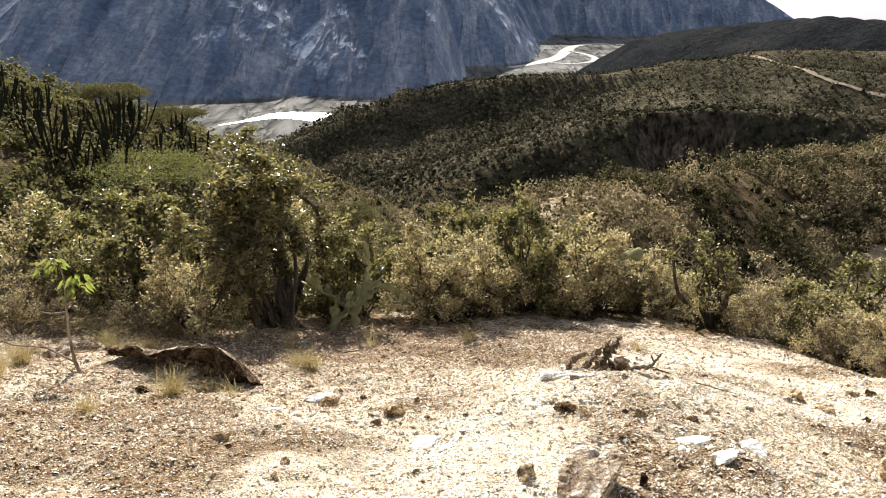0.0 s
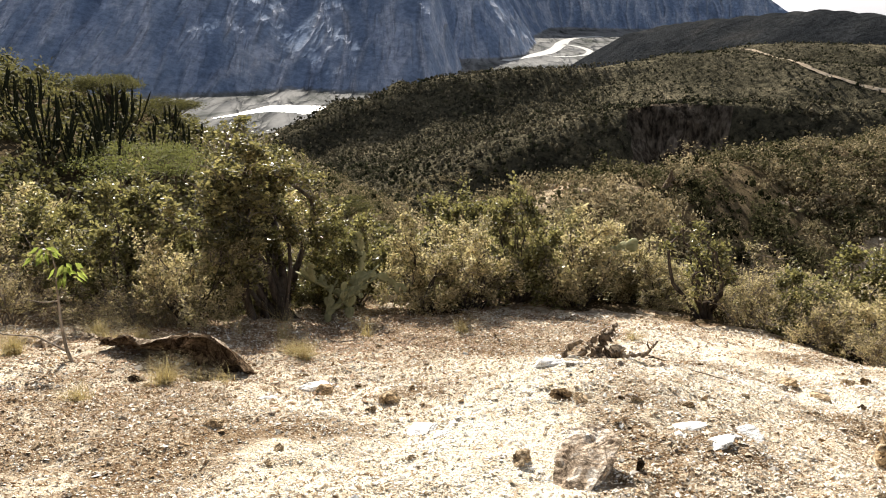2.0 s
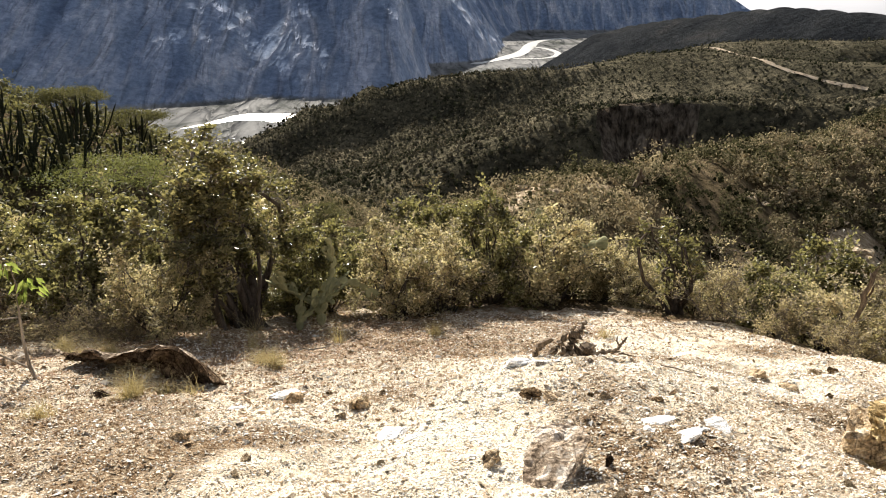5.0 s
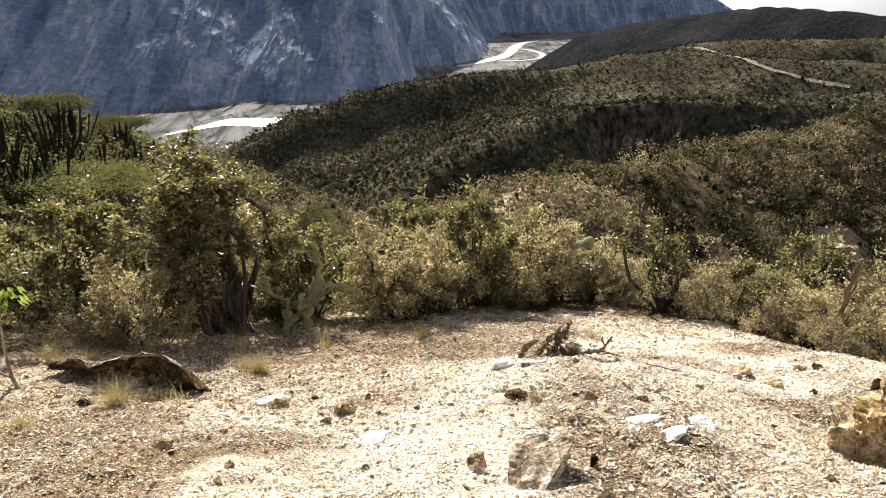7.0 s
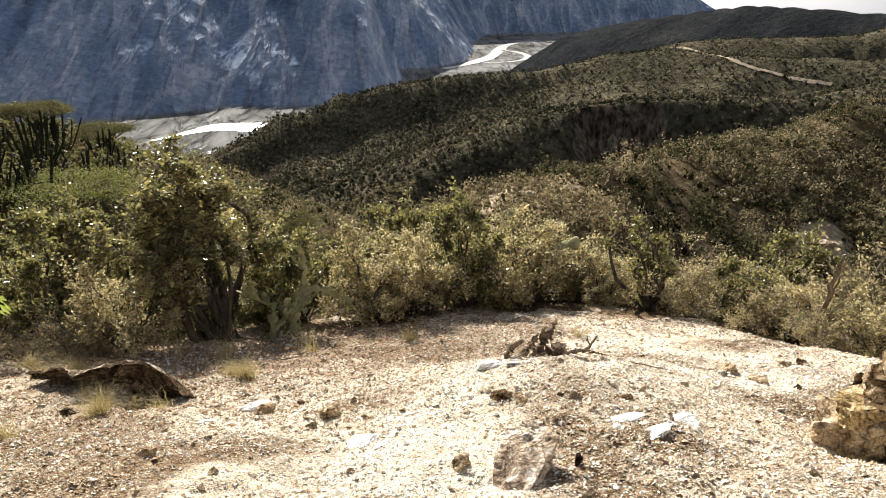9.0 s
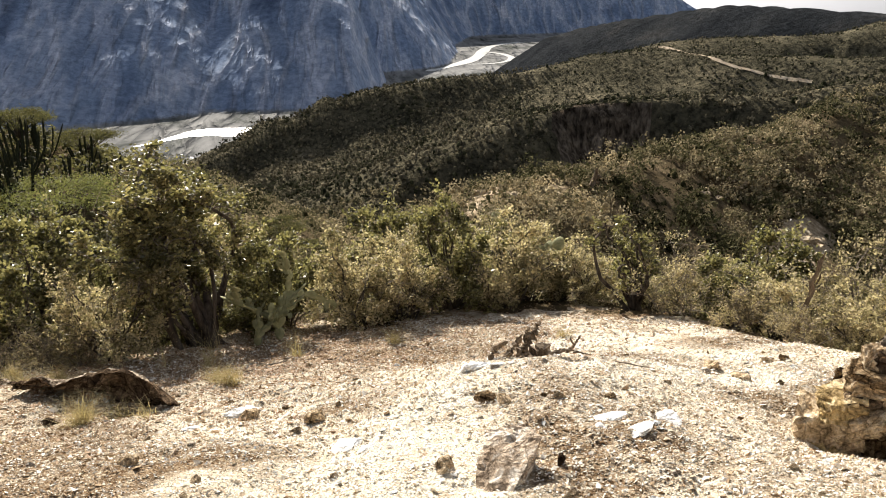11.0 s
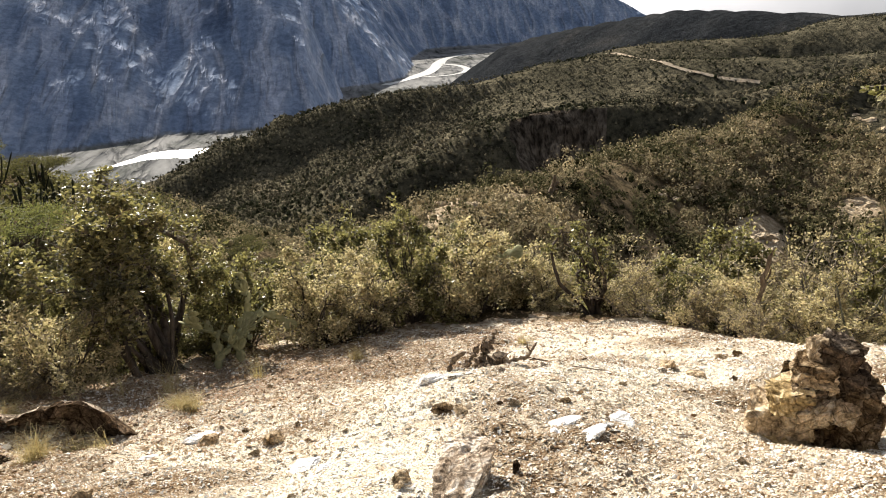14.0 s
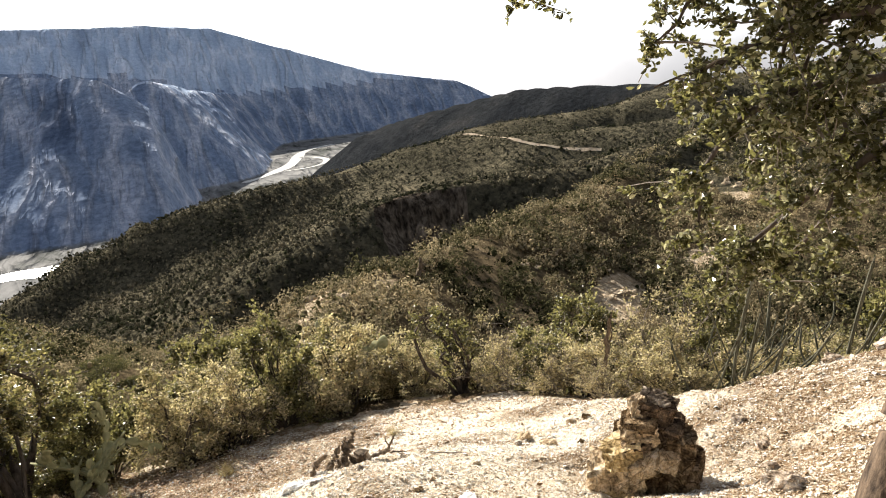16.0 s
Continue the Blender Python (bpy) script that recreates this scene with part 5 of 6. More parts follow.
def litter():
    """Dry leaves and twigs fallen under the shrubs."""
    rng = np.random.default_rng(78)
    n = 15000
    b = np.radians(np.clip(rng.normal(-8, 19, n), -44, 40))
    d = rng.normal(10.0, 1.5, n) - 1.2 * np.clip(0.5 - b * 4, 0, 1)
    x, y = d * np.sin(b), d * np.cos(b)
    at = np.stack([x, y, land(x, y) + 0.012], -1)
    me = leaves("leaf_litter", at, 0.05, LITTER, rng, 0.5, 0.3, 0.0, 0.25)
    tagged(new("leaf_litter", me), "brown dry leaves and twigs lying under the shrubs", "leaf litter", "", "stuff")


litter()


def tuft(name, label, seed, x, y, height, blades, mat, lean=0.5):
    rng = np.random.default_rng(seed)
    V, F = [], []
    for k in range(blades):
        a, q = rng.uniform(0, 6.28), rng.uniform(0.2, 1) * lean
        o = np.array([rng.normal() * 0.05, rng.normal() * 0.05, 0])
        L, w = height * rng.uniform(0.4, 1.1), 0.0022
        dirn = np.array([np.cos(a), np.sin(a), 0])
        side = np.array([-np.sin(a), np.cos(a), 0]) * w
        for i in range(5):
            s = i / 4
            p = o + dirn * L * q * s * s * 1.1 + np.array([0, 0, L * (s - 0.35 * q * s * s)])
            V += [p + side * (1 - s * 0.85), p - side * (1 - s * 0.85)]
        F += [(k * 10 + 2 * i, k * 10 + 2 * i + 1, k * 10 + 2 * i + 3, k * 10 + 2 * i + 2) for i in range(4)]
    me = mesh_of(name, np.array(V), np.array(F), [mat], False, None, np.full(len(V), 0.3))
    ob = new(name, me)
    ob.matrix_basis = pose(x, y, ground_at(x, y) - 0.01)
    return tagged(ob, label, "grass", "dry grass tufts")


for seed, x, y, h, nb in ((81, -2.3, 5.75, 0.34, 260), (82, -1.28, 6.85, 0.26, 240), (83, -1.42, 6.95, 0.24, 160), (84, -2.6, 4.8, 0.2, 120), (85, -2.0, 5.8, 0.3, 60), (86, -4.3, 6.4, 0.34, 240), (87, -4.7, 7.0, 0.4, 300), (88, -3.2, 7.6, 0.3, 160), (89, -0.75, 8.6, 0.5, 50), (90, -1.75, 8.2, 0.55, 40), (91, 2.6, 8.3, 0.2, 80), (92, -5.0, 5.8, 0.35, 240), (93, 0.5, 8.9, 0.3, 100), (94, -3.9, 8.1, 0.4, 200), (95, -4.0, 6.0, 0.3, 220), (96, -3.8, 5.5, 0.28, 200), (97, -4.5, 5.4, 0.3, 220), (98, -4.2, 6.8, 0.36, 240), (99, -3.5, 7.5, 0.26, 90), (100, -2.75, 7.3, 0.24, 90), (101, -1.75, 5.62, 0.2, 40), (102, -1.72, 8.6, 0.6, 16), (103, -2.3, 8.3, 0.7, 14)):
    tuft("grass_tuft", "dry straw-coloured grass tuft growing in gravel", seed, x, y, h * 0.9, int(nb * 1.5), STRAW, 1.15)


def sapling():
    """Thin sapling with drooping fresh leaflets."""
    rng = np.random.default_rng(95)
    top = thing("sapling", "thin bare sapling with a tuft of fresh green leaves", "sapling")
    x, y = -3.42, 6.45
    top.matrix_basis = pose(x, y, ground_at(x, y) - 0.03)
    stem = np.array([(0.06, -0.1, 0), (-0.02, -0.05, 0.18), (-0.06, 0, 0.42), (-0.05, 0, 0.7), (-0.04, 0.02, 0.98), (-0.05, 0, 1.15)])
    part("stem", tubes("stem", [(stem, [0.022, 0.017, 0.013, 0.01, 0.008, 0.005])], BARK_GREY, 6), None, top)
    side = [(np.array([(-0.02, -0.05, 0.16), (-0.3, 0, 0.28), (-0.62, 0, 0.3), (-0.95, 0.05, 0.42)]), [0.012, 0.009, 0.007, 0.003]), (np.array([(-0.05, 0, 0.66), (-0.2, 0, 0.64), (-0.36, 0.02, 0.66)]), [0.008, 0.006, 0.003])]
    for br in side:
        part("branch", tubes("branch", [br], BARK_GREY, 5), None, top)
    V, F = [], []
    for k in range(34):
        up = k % 3 == 0
        o = np.array([-0.1, 0, 1.14]) if up else np.array([0.06, 0.0, 0.98])
        a = rng.uniform(0, 6.28)
        o = o + np.array([np.cos(a), np.sin(a), 0]) * rng.uniform(0, 0.13) + np.array([0, 0, rng.uniform(-0.06, 0.06)])
        d = np.array([np.cos(a) * 0.6, np.sin(a) * 0.6, -rng.uniform(0.3, 1.1)])
        d /= np.linalg.norm(d)
        s = np.cross(d, (np.cos(a + 1), np.sin(a + 1), 0.4))
        s /= np.linalg.norm(s)
        L, W = rng.uniform(0.1, 0.17), rng.uniform(0.02, 0.032)
        n = np.cross(d, s) * 0.015
        V += [o, o + d * L * 0.35 + s * W, o + d * L * 0.4 + n, o + d * L * 0.35 - s * W, o + d * L]
        F += [(5 * k, 5 * k + 1, 5 * k + 2), (5 * k, 5 * k + 2, 5 * k + 3), (5 * k + 1, 5 * k + 4, 5 * k + 2), (5 * k + 2, 5 * k + 4, 5 * k + 3)]
    part("leaves", mesh_of("leaves", np.array(V), np.array(F), [LEAF_FRESH], False, None, np.full(len(V), 0.3)), None, top)


sapling()


def gnarl(points, radii, rng, mat, sides=9):
    """A twisted dead limb: wandering, knotted, split and tapering to a broken point."""
    pts, radii = np.array(points, float), np.array(radii, float)
    k, s = np.arange(len(pts)), np.linspace(0, len(pts) - 1, 16)
    p = np.stack([np.interp(s, k, pts[:, c]) for c in range(3)], -1)
    p[1:-1] = (p[:-2] + 2 * p[1:-1] + p[2:]) / 4
    r = np.interp(s, k, radii) * rng.uniform(0.78, 1.2, 16)
    p += rng.normal(size=p.shape) * r[:, None] * 0.22
    r[-1], r[-2], r[0] = 0.003, r[-2] * 0.6, r[0] * 0.5
    me = tubes("limb", [(p, r)], mat, sides, False)
    co = np.empty(len(me.vertices) * 3, np.float32)
    me.vertices.foreach_get("co", co)
    co = co.reshape(16, sides, 3)
    groove = np.where(np.arange(sides) % 2, 0.74, 1.06)[None, :, None] + rng.normal(size=(16, sides, 1)) * 0.10
    co = p[:, None] + (co - p[:, None]) * groove
    me.vertices.foreach_set("co", co.astype(np.float32).ravel())
    return me


def stump():
    """Dead cactus stump with curled dry arms, and a dry branch beside it."""
    rng = np.random.default_rng(96)
    top = thing("dead_stump", "dead weathered cactus stump with curled dry stems", "stump")
    x, y = 1.36, 5.35
    top.matrix_basis = pose(x, y, ground_at(x, y) - 0.03) @ Matrix.Scale(0.62, 4)
    arms = (([(-0.10, 0, -0.05), (-0.02, 0, 0.16), (0.08, 0.02, 0.34), (0.14, 0.0, 0.50), (0.22, 0.02, 0.60)], [0.085, 0.075, 0.065, 0.05, 0.03]), ([(-0.22, 0, 0.34), (-0.36, 0, 0.28), (-0.44, 0, 0.12), (-0.40, 0, 0.0), (-0.28, 0, -0.04)], [0.03, 0.045, 0.05, 0.05, 0.04]),
            ([(-0.26, -0.02, -0.04), (-0.22, 0, 0.12), (-0.12, 0, 0.26), (-0.02, 0, 0.44)], [0.05, 0.05, 0.042, 0.03]), ([(0.02, 0.05, 0.0), (0.14, 0.06, 0.15), (0.26, 0.04, 0.18), (0.36, 0.02, 0.06), (0.36, 0, -0.05)], [0.08, 0.085, 0.08, 0.07, 0.05]), ([(0.0, -0.06, 0.0), (0.1, -0.08, 0.10), (0.24, -0.06, 0.06)], [0.07, 0.07, 0.04]),
            ([(0.05, 0.02, 0.2), (0.02, 0.04, 0.4), (0.08, 0.03, 0.52)], [0.04, 0.03, 0.015]), ([(-0.15, -0.08, 0.0), (-0.05, -0.1, 0.12), (0.03, -0.09, 0.2)], [0.05, 0.05, 0.03]), ([(0.2, 0, 0.0), (0.4, -0.04, 0.05), (0.5, -0.06, 0.0)], [0.05, 0.04, 0.02]))
    for p, r in arms:
        part("arm", gnarl(p, r, rng, DEADWOOD), None, top)
    low = thing("driftwood", "dry broken branch lying on gravel", "branch")
    x, y = 1.62, 5.2
    low.matrix_basis = pose(x, y, ground_at(x, y) + 0.01) @ Matrix.Scale(0.56, 4)
    for p, r in (([(-0.2, 0, 0), (0.05, 0, 0.06), (0.22, 0, 0.05)], [0.035, 0.03, 0.02]), ([(0.1, 0, 0.02), (0.2, 0, 0.14), (0.3, 0.02, 0.28)], [0.028, 0.024, 0.014]), ([(0.2, 0, 0.03), (0.42, -0.1, 0.02)], [0.02, 0.008]), ([(0.2, 0, 0.14), (0.14, 0, 0.22), (0.15, 0, 0.3)], [0.015, 0.012, 0.006])):
        part("limb", gnarl(p, r, rng, DEADWOOD, 6), None, low)


stump()


def pad_bm(w, h, t):
    """One flat cactus pad, its foot at the origin."""
    bm = bmesh.new()
    bmesh.ops.create_uvsphere(bm, u_segments=12, v_segments=8, radius=0.5)
    for v in bm.verts:
        z = v.co.z + 0.5
        v.co = Vector((v.co.x * w * (0.55 + 0.6 * z), v.co.y * t, z * h))
    for f in bm.faces:
        f.smooth = True
    return bm


def prickly_pear(x, y, seed, pads, size, label):
    rng = random.Random(seed)
    top = thing("prickly_pear", label, "cactus", "prickly pears")
    top.matrix_basis = pose(x, y, ground_at(x, y) - 0.02)
    made = [(Matrix.Identity(4), 0.3 * size)]
    for k in range(pads):
        m, h = made[0] if k < 3 else rng.choice(made[max(0, len(made) - 9):])
        if k:
            m = m @ Matrix.Translation((0, 0, h * rng.uniform(0.75, 0.95))) @ pose(0, 0, 0, rng.uniform(-16, 16), rng.uniform(-34, 34), rng.uniform(-40, 40))
        hh = size * (0.3 if k == 0 else rng.uniform(0.2, 0.3))
        ob = part("pad", pad_bm(hh * 0.75, hh, 0.035), PAD, top)
        ob.matrix_basis = m
        made.append((m, hh))


prickly_pear(-1.42, 10.0, 4, 46, 0.6, "pale green prickly pear under the dark tree")
prickly_pear(-1.12, 10.15, 5, 40, 0.75, "tall prickly pear rising among the shrubs")
prickly_pear(2.4, 14.2, 6, 44, 1.35, "large prickly pear behind the shrub belt")


def ribbed(points, radius, ribs=7, skin=None):
    """A ribbed cactus column along a line."""
    pts = np.asarray(points, float)
    s = np.linspace(0, 1, len(pts))
    r = radius * np.where(s > 0.9, np.sqrt(np.clip((1.001 - s) / 0.1, 0.02, 1)), 1) * (0.85 + 0.25 * np.minimum(1, s * 3))
    t = np.gradient(pts, axis=0)
    t /= np.linalg.norm(t, axis=1)[:, None]
    u = np.cross(t, np.array([0.3, 1.0, 0.05]))
    u /= np.linalg.norm(u, axis=1)[:, None]
    w = np.cross(t, u)
    k = ribs * 2
    a = np.linspace(0, 2 * np.pi, k, endpoint=False)
    amp = np.where(np.arange(k) % 2, 0.72, 1.0)
    V = pts[:, None] + (r[:, None] * amp[None])[..., None] * (np.cos(a)[None, :, None] * u[:, None] + np.sin(a)[None, :, None] * w[:, None])
    i, j = np.meshgrid(np.arange(len(pts) - 1), np.arange(k), indexing="ij")
    F = np.stack([i * k + j, i * k + (j + 1) % k, (i + 1) * k + (j + 1) % k, (i + 1) * k + j], -1).reshape(-1, 4)
    return mesh_of("stem", V.reshape(-1, 3), F, [skin or CACTUS], False)


def column_cactus(name, label, seed, stems, height, spread, radius, group=""):
    rng = np.random.default_rng(seed)
    top = thing(name, label, "cactus", group)
    for k in range(stems):
        a, q = rng.uniform(0, 6.28), rng.uniform(0, 1)
        foot = np.array([np.cos(a), np.sin(a), 0]) * spread * 0.25 * q
        out = np.array([np.cos(a), np.sin(a), 0]) * spread * q
        h = height * rng.uniform(0.5, 1.0)
        t = np.linspace(0, 1, 12)[:, None]
        p = foot + out * np.sqrt(t) * 0.8 + np.array([0, 0, h]) * t + rng.normal(size=3) * np.array([0.05, 0.05, 0]) * h * t * t
        part("stem", ribbed(p, radius * rng.uniform(0.75, 1.1), 6), None, top)
    return top


G_CACTI = "columnar cacti on the hill"
LAB = "clump of tall dark columnar cactus stems on the hillside"
col = [column_cactus("columnar_cactus", LAB, 101 + k, n, h, sp, 0.08, G_CACTI) for k, (n, h, sp) in enumerate(((13, 4.0, 2.0), (9, 3.6, 1.6), (16, 4.8, 2.4)))]
stand(col[0], -19.2, 35.4, 0, 0.6)
stand(col[1], -19.6, 38.4, 0, 0.5)
stand(col[2], -18.4, 29.4, 0, 0.85)
for k, x, y, size in ((1, -21.1, 37.7, 0.62), (1, -17.8, 38.9, 0.45), (0, -16.0, 31.9, 0.66), (2, -15.0, 31.8, 0.5), (0, -14.1, 32.9, 0.7), (2, -16.4, 41.5, 0.62), (2, -13.2, 36.7, 0.46),
                   (1, -15.3, 45.3, 0.6), (2, -17.4, 33.6, 0.42), (1, -22.5, 38.5, 0.6), (1, -20.4, 34.0, 0.5), (2, -21.5, 32.0, 0.95), (0, -24.5, 35.5, 0.7), (0, -15.8, 37.5, 0.7), (1, -12.6, 39.5, 0.65)):
    again(col[k], x, y, k * 77 + x * 31, size)


def umbrella_tree(seed, x, y, height, radius, label, leaf=None):
    """Flat-topped tree: forked trunk, layered plates of fine leaf."""
    rng = np.random.default_rng(seed)
    top = thing("umbrella_tree", label, "tree", "flat-topped trees")
    top.matrix_basis = pose(x, y, ground_at(x, y) - 0.05)
    limbs, at = [], []
    fork = np.array([0.1, 0, height * 0.4])
    part("trunk", tubes("trunk", [(curve_between((0, 0, -0.1), fork, rng, 0.06), np.linspace(0.14, 0.09, 7))], BARK, 7), None, top)
    for k in range(26):
        a, q = rng.uniform(0, 6.28), rng.uniform(0.2, 1) ** 0.5
        e = np.array([np.cos(a) * q * radius, np.sin(a) * q * radius, height * (1 - 0.2 * q * q) + rng.normal() * 0.09])
        limbs.append((curve_between(fork, e, rng, 0.08), np.linspace(0.05, 0.01, 7)))
        n = 300
        at.append(e + rng.normal(size=(n, 3)) * np.array([0.24, 0.24, 0.07]) * radius * 0.75 - np.array([0, 0, 0.05]))
    for limb in limbs[:10]:
        part("limb", tubes("limb", [limb], BARK, 5), None, top)
    tagged(part("branchwork", tubes("branchwork", limbs[10:], BARK, 5), None, top), kind="stuff")
    part("foliage", leaves("foliage", np.concatenate(at), 0.11, leaf or LEAF_LACE, rng, 0.4, 0.1, 0.1), None, top)


umbrella_tree(111, -12.2, 31.0, 2.9, 2.6, "flat-topped tree with bright lacy green leaves", LEAF_UMBRELLA)
umbrella_tree(112, -17.3, 41.8, 2.4, 1.7, "flat-topped green tree among columnar cacti")
umbrella_tree(113, -15.8, 47.4, 1.9, 1.8, "flat-topped green tree on the hill's end")
umbrella_tree(114, -4.6, 44.0, 1.9, 1.5, "flat-topped green tree in the gully")
umbrella_tree(115, -2.6, 43.0, 1.6, 1.3, "flat-topped green tree in the gully")


# ---- the scree spur ----
def bare_patch(name, label, seed, x, y, length, width, turn, mat, blocks):
    """A bare bank: broken ground with rough blocks."""
    top = thing(name, label, "rock")
    top.matrix_basis = pose(x, y, ground_at(x, y))
    rng = np.random.default_rng(seed)
    c, s = math.cos(radians(turn)), math.sin(radians(turn))
    for k in range(blocks):
        u, v = rng.uniform(-0.5, 0.5) * length, rng.uniform(-0.5, 0.5) * width
        px, py = x + u * c - v * s, y + u * s + v * c
        a = rng.uniform(0.35, 1.1) * width * 0.45
        ob = part("block", rock_bm(seed * 10 + k, a, a * 0.7, a * 0.36, 14, 2, 0.08), mat, top)
        ob.matrix_basis = pose(px - x, py - y, ground_at(px, py) - ground_at(x, y), rng.uniform(-15, 15), rng.uniform(-15, 15), rng.uniform(0, 360))


bare_patch("scree_bank", "pale broken scree bank on the spur", 121, 7.2, 36.2, 5.0, 1.8, 75, BANK, 16)
bare_patch("scree_bank", "strip of bare pale rubble on the hillside", 122, 29.5, 54.5, 12.0, 1.6, 48, BANK, 16)
bare_patch("earth_bank", "eroded tan earth bank among scrub", 123, 33.5, 49.2, 9.0, 2.2, 50, BANK, 16)
bare_patch("earth_bank", "hollowed tan earth bank above the track", 124, 54.4, 64.4, 4.5, 1.8, 30, BANK, 8)
bare_patch("scree_bank", "bare orange earth beside the far path", 125, 77.5, 88.5, 14.0, 2.6, 100, BANK, 14)
bare_patch("scree_bank", "patch of pale stones on the slope", 126, 36.0, 56.0, 9.0, 1.4, 40, BANK, 12)


def snag():
    """Grey dead trunk broken off at head height."""
    top = thing("dead_tree", "broken grey dead tree trunk leaning on the spur", "dead tree")
    x, y = 14.2, 41.4
    top.matrix_basis = pose(x, y, ground_at(x, y) - 0.1)
    for p, r in (([(-0.5, 0, 0), (-0.15, 0, 0.7), (0.1, 0, 1.3), (0.12, 0, 1.75)], [0.2, 0.17, 0.15, 0.07]), ([(0.05, 0, 1.1), (0.3, 0, 1.3), (0.4, 0.1, 1.25)], [0.12, 0.1, 0.05]), ([(0.0, 0.1, 0.9), (0.35, 0.2, 0.8)], [0.14, 0.08])):
        part("limb", tubes("limb", [(np.array(p), r)], DEADWOOD, 7), None, top)


snag()


def dead_stick():
    """A thin dead trunk standing among the shrubs below the brow, its top broken."""
    rng = np.random.default_rng(97)
    top = thing("dead_tree", "thin grey dead trunk standing among shrubs", "dead tree")
    top.matrix_basis = pose(6.05, 8.55, ground_at(6.05, 8.55) - 0.1)
    for p, r in (([(-0.12, 0, 0), (-0.06, 0, 0.6), (0.02, 0, 1.1), (0.12, 0, 1.55)], [0.05, 0.045, 0.04, 0.028]), ([(0.0, 0, 0.95), (0.1, 0.02, 1.1), (0.13, 0.02, 1.25)], [0.02, 0.016, 0.008])):
        part("limb", gnarl(p, r, rng, DEADWOOD, 8), None, top)


dead_stick()


# ---- the cactus thicket and the overhanging tree on the right ----
def leaning_cactus(label, x, y, lines):
    top = thing("candelabra_cactus", label, "cactus", "leaning column cacti")
    top.matrix_basis = pose(x, y, ground_at(x, y) - 0.1, 0, 0, -42) @ Matrix.Scale(1.3, 4)
    for pts, r in lines:
        pts = np.array(pts, float)
        s = np.linspace(0, len(pts) - 1, 14)
        p = np.stack([np.interp(s, np.arange(len(pts)), pts[:, k]) for k in range(3)], -1)
        p[1:-1] = (p[:-2] + 2 * p[1:-1] + p[2:]) / 4
        part("stem", ribbed(p, r * 0.33, 6, CACTUS_GREY), None, top)


def stems_of(seed, count):
    """Thin stems rising from one foot, most sprawling over to one side and turning up at the end."""
    rng, out = np.random.default_rng(seed), [([(0.1, 0, 0), (0.16, 0, 0.7), (0.3, 0, 1.4), (0.42, 0, 1.9)], 0.055), ([(0.16, 0.05, 0), (0.3, 0.05, 0.6), (0.42, 0.05, 1.2)], 0.05)]
    for k in range(count):
        a, n = rng.uniform(0.35, 1.15) * (1 if rng.uniform() < 0.8 else -0.5), rng.uniform(0.9, 2.0)
        x, y = rng.uniform(-0.4, 0.7), rng.uniform(-0.3, 0.3)
        p = [(x, y, 0.0)]
        for s in (0.35, 0.7, 1.0):
            w = a * (1.05 - 0.25 * s)
            p.append((x + math.sin(w) * n * s, y + rng.normal() * 0.08, math.cos(w) * n * s + 0.04))
        out.append((p, rng.uniform(0.022, 0.04)))
    return out


leaning_cactus("leaning many-armed column cactus in the scrub", 7.3, 7.6, stems_of(141, 16))
leaning_cactus("leaning column cactus with dry grey arms", 8.6, 6.9, stems_of(142, 16))
again(bpy.data.objects["candelabra_cactus"], 8.3, 7.9, 20, 1.2)


def trunk_mesh(points, radii, rng, mat, rings=48, sides=26):
    """A rough leaning trunk: furrowed bark in the mesh."""
    pts, k, s = np.array(points, float), np.arange(len(points)), np.linspace(0, len(points) - 1, rings)
    p = np.stack([np.interp(s, k, pts[:, c]) for c in range(3)], -1)
    for _ in range(6):
        p[1:-1] = (p[:-2] + 2 * p[1:-1] + p[2:]) / 4
    me = tubes("trunk", [(p, np.interp(s, k, radii))], mat, sides)
    co = np.empty(rings * sides * 3, np.float32)
    me.vertices.foreach_get("co", co)
    co = co.reshape(rings, sides, 3)
    a = np.linspace(0, 2 * np.pi, sides, endpoint=False)[None]
    u, v = np.cos(a) * 4 + 9 + 0 * s[:, None], np.sin(a) * 4 + s[:, None] * 0.9
    bark = 1 + 0.28 * fbm(u, v, 4, 7, 0.6) - 0.16 * np.abs(fbm(u * 2.3, v * 0.8, 3, 17, 0.6))
    co = p[:, None] + (co - p[:, None]) * bark[..., None]
    me.vertices.foreach_set("co", co.astype(np.float32).ravel())
    return me


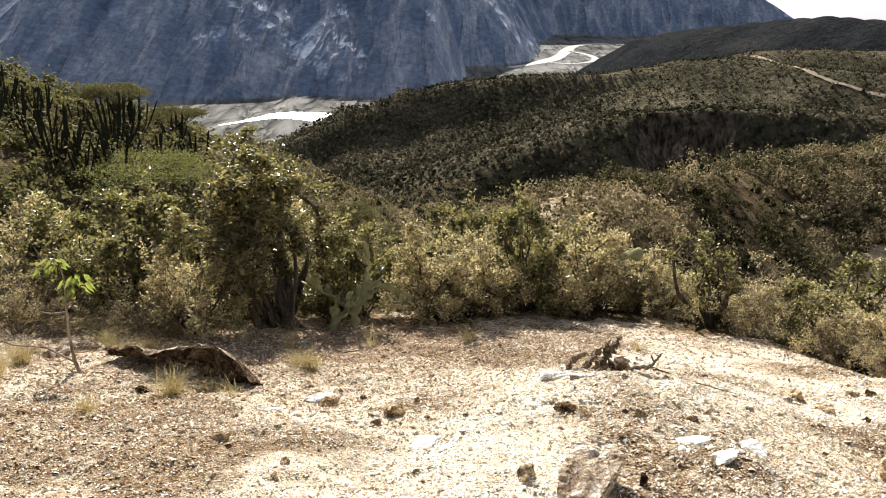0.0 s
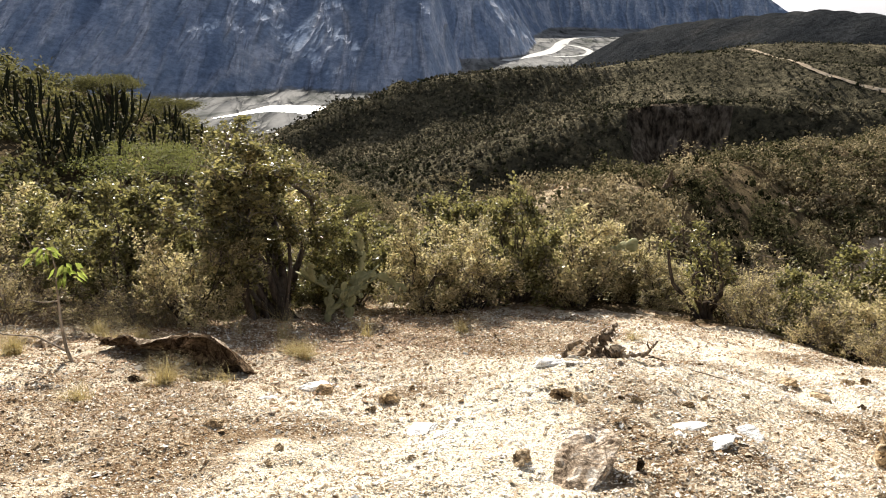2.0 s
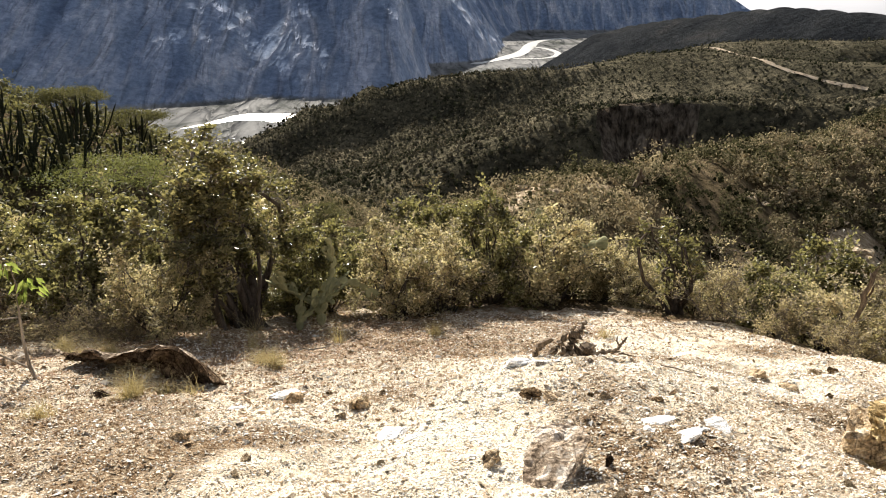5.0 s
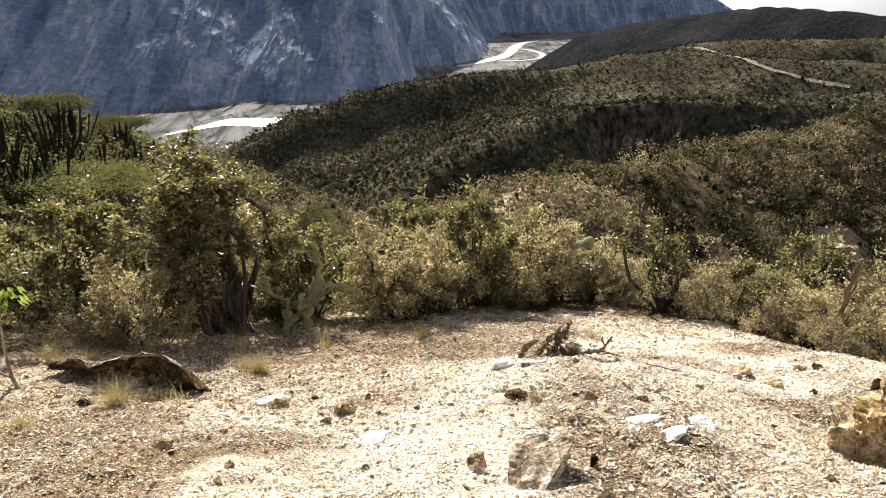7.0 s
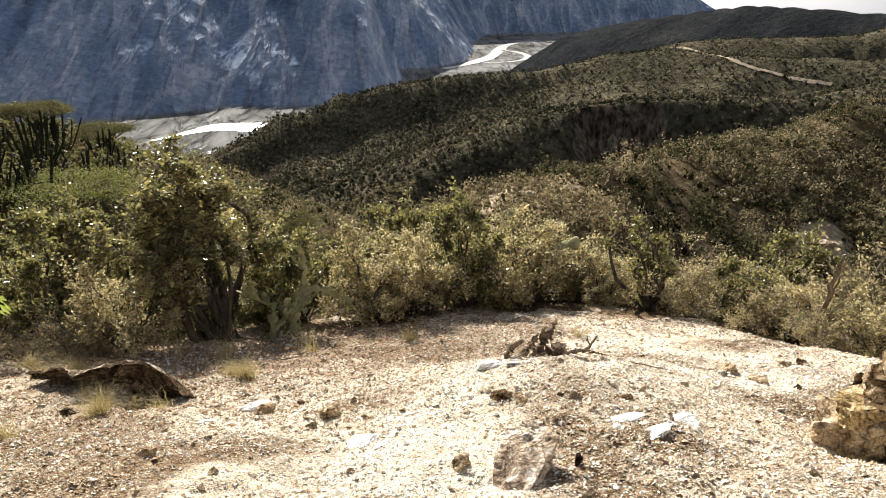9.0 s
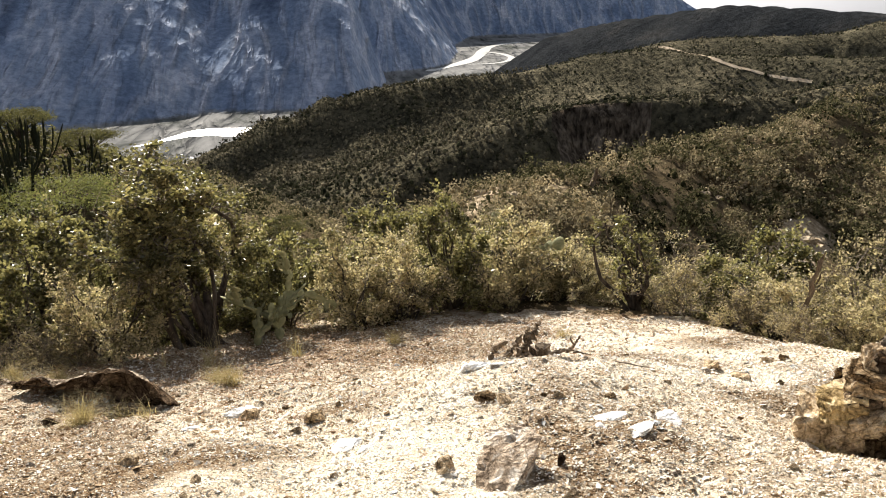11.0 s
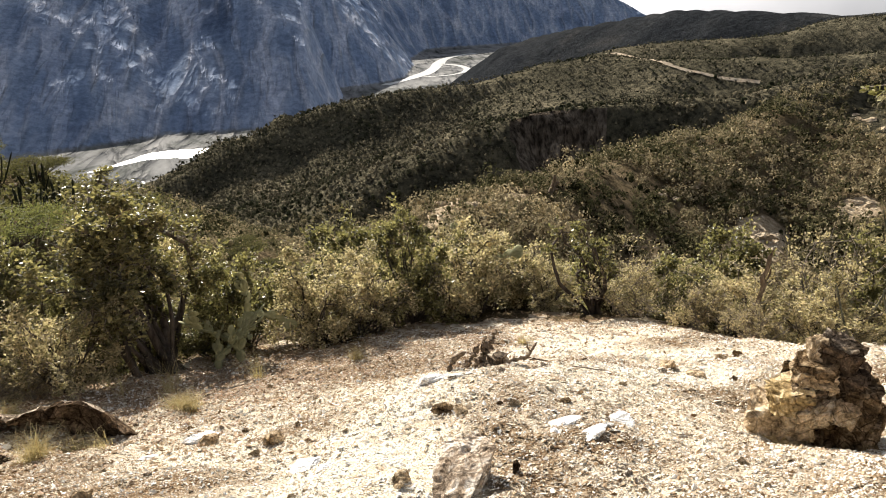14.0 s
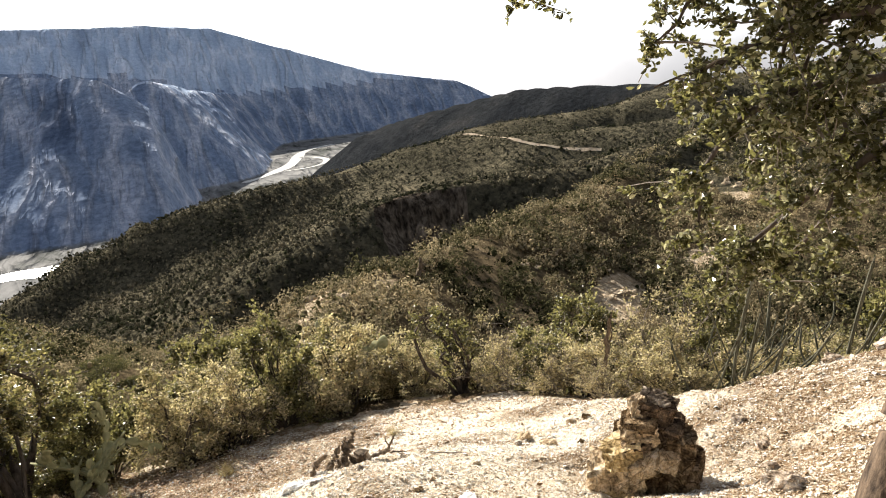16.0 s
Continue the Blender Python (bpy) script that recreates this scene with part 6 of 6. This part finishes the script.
def overhang_tree():
    """The tree beside the lookout: rough leaning trunk, limbs reaching out over the slope, hanging leafy sprays."""
    rng = np.random.default_rng(131)
    top = thing("overhanging_tree", "gnarled tree with drooping sprays of small glossy leaves", "tree")
    x, y = 2.55, 1.26
    foot = np.array([x, y, ground_at(x, y) - 0.1])
    top.matrix_basis = Matrix.Translation(foot)
    trunk = np.array([(2.55, 1.26, foot[2]), (2.70, 1.28, 0.0), (3.05, 1.34, 0.5), (3.32, 1.48, 1.1), (3.4, 1.6, 1.7), (3.35, 1.65, 2.3)]) - foot
    part("trunk", trunk_mesh(trunk, [0.19, 0.13, 0.12, 0.11, 0.08, 0.012], rng, BARK_ROUGH), None, top)
    mains = [[(3.3, 1.65, 2.3), (2.9, 2.0, 2.35), (2.4, 2.4, 2.1), (2.02, 2.55, 1.93), (1.9, 2.55, 1.83)], [(3.3, 1.6, 1.7), (3.0, 1.95, 1.9), (2.7, 2.3, 1.75), (2.5, 2.45, 1.5)], [(3.25, 1.6, 1.5), (3.0, 1.9, 1.55), (2.75, 2.2, 1.4), (2.48, 2.45, 1.3)],
             [(3.2, 1.55, 1.3), (3.05, 1.9, 1.3), (2.8, 2.25, 1.15), (2.66, 2.4, 0.9), (2.75, 2.5, 0.6)], [(3.3, 1.6, 1.9), (3.1, 1.9, 1.9), (2.95, 2.1, 1.6), (2.85, 2.1, 1.2)], [(3.1, 1.5, 1.0), (3.2, 1.8, 1.05), (3.1, 2.0, 0.8), (2.95, 2.4, 0.5), (2.98, 2.6, 0.28)],
             [(3.2, 1.55, 1.2), (3.35, 1.8, 1.3), (3.25, 2.0, 1.0), (3.2, 2.2, 0.6), (3.25, 2.5, 0.2)], [(3.3, 1.65, 2.2), (3.0, 1.9, 2.25), (2.75, 2.2, 1.95)], [(3.3, 1.6, 1.8), (3.3, 1.9, 1.7), (3.1, 2.0, 1.3), (3.1, 1.95, 0.8)], [(3.3, 1.65, 2.1), (3.5, 2.0, 2.0), (3.4, 2.4, 1.4), (3.2, 2.6, 0.9)]]
    fine, tips = [], []
    for k, m in enumerate(mains):
        m = np.array(m, float) - foot
        s = np.linspace(0, len(m) - 1, 12)
        p = np.stack([np.interp(s, np.arange(len(m)), m[:, c]) for c in range(3)], -1)
        p[1:-1] = (p[:-2] + 2 * p[1:-1] + p[2:]) / 4 + rng.normal(size=(10, 3)) * 0.018
        part("limb", tubes("limb", [(p, np.linspace(0.028, 0.005, 12))], BARK, 6), None, top)
        for j in range(5 if k == 0 else 17):
            i = rng.integers(9 if k == 0 else 3, 12)
            e = p[i] + np.array([rng.normal() * 0.14, rng.normal() * 0.16, rng.normal() * 0.13 - 0.08]) * (0.36 if k == 0 else 1.0)
            tw = curve_between(p[i], e, rng, 0.2, 6)
            fine.append((tw, np.linspace(0.006, 0.002, 6)))
            for q in range(4):
                o = tw[rng.integers(1, 6)]
                e2 = o + rng.normal(size=3) * 0.07 + np.array([0, 0, -0.03])
                fine.append((np.array([o, (o + e2) / 2, e2]), [0.003, 0.0025, 0.0015]))
                tips += [(o, e2)] * 2
            tips.append((tw[2], tw[-1]))
    tagged(part("twigwork", tubes("twigwork", fine, BARK_GREY, 4), None, top), kind="stuff")
    tips = np.array(tips)
    n = 23000
    pick, u = rng.integers(0, len(tips), n), rng.uniform(0, 1.05, (n, 1))
    at = tips[pick, 0] * (1 - u) + tips[pick, 1] * u + rng.normal(size=(n, 3)) * 0.01
    part("foliage", leaves("foliage", at, 0.033, LEAF_GLOSS, rng, 0.55, 0.12, -0.1, 1.0, True), None, top)


overhang_tree()
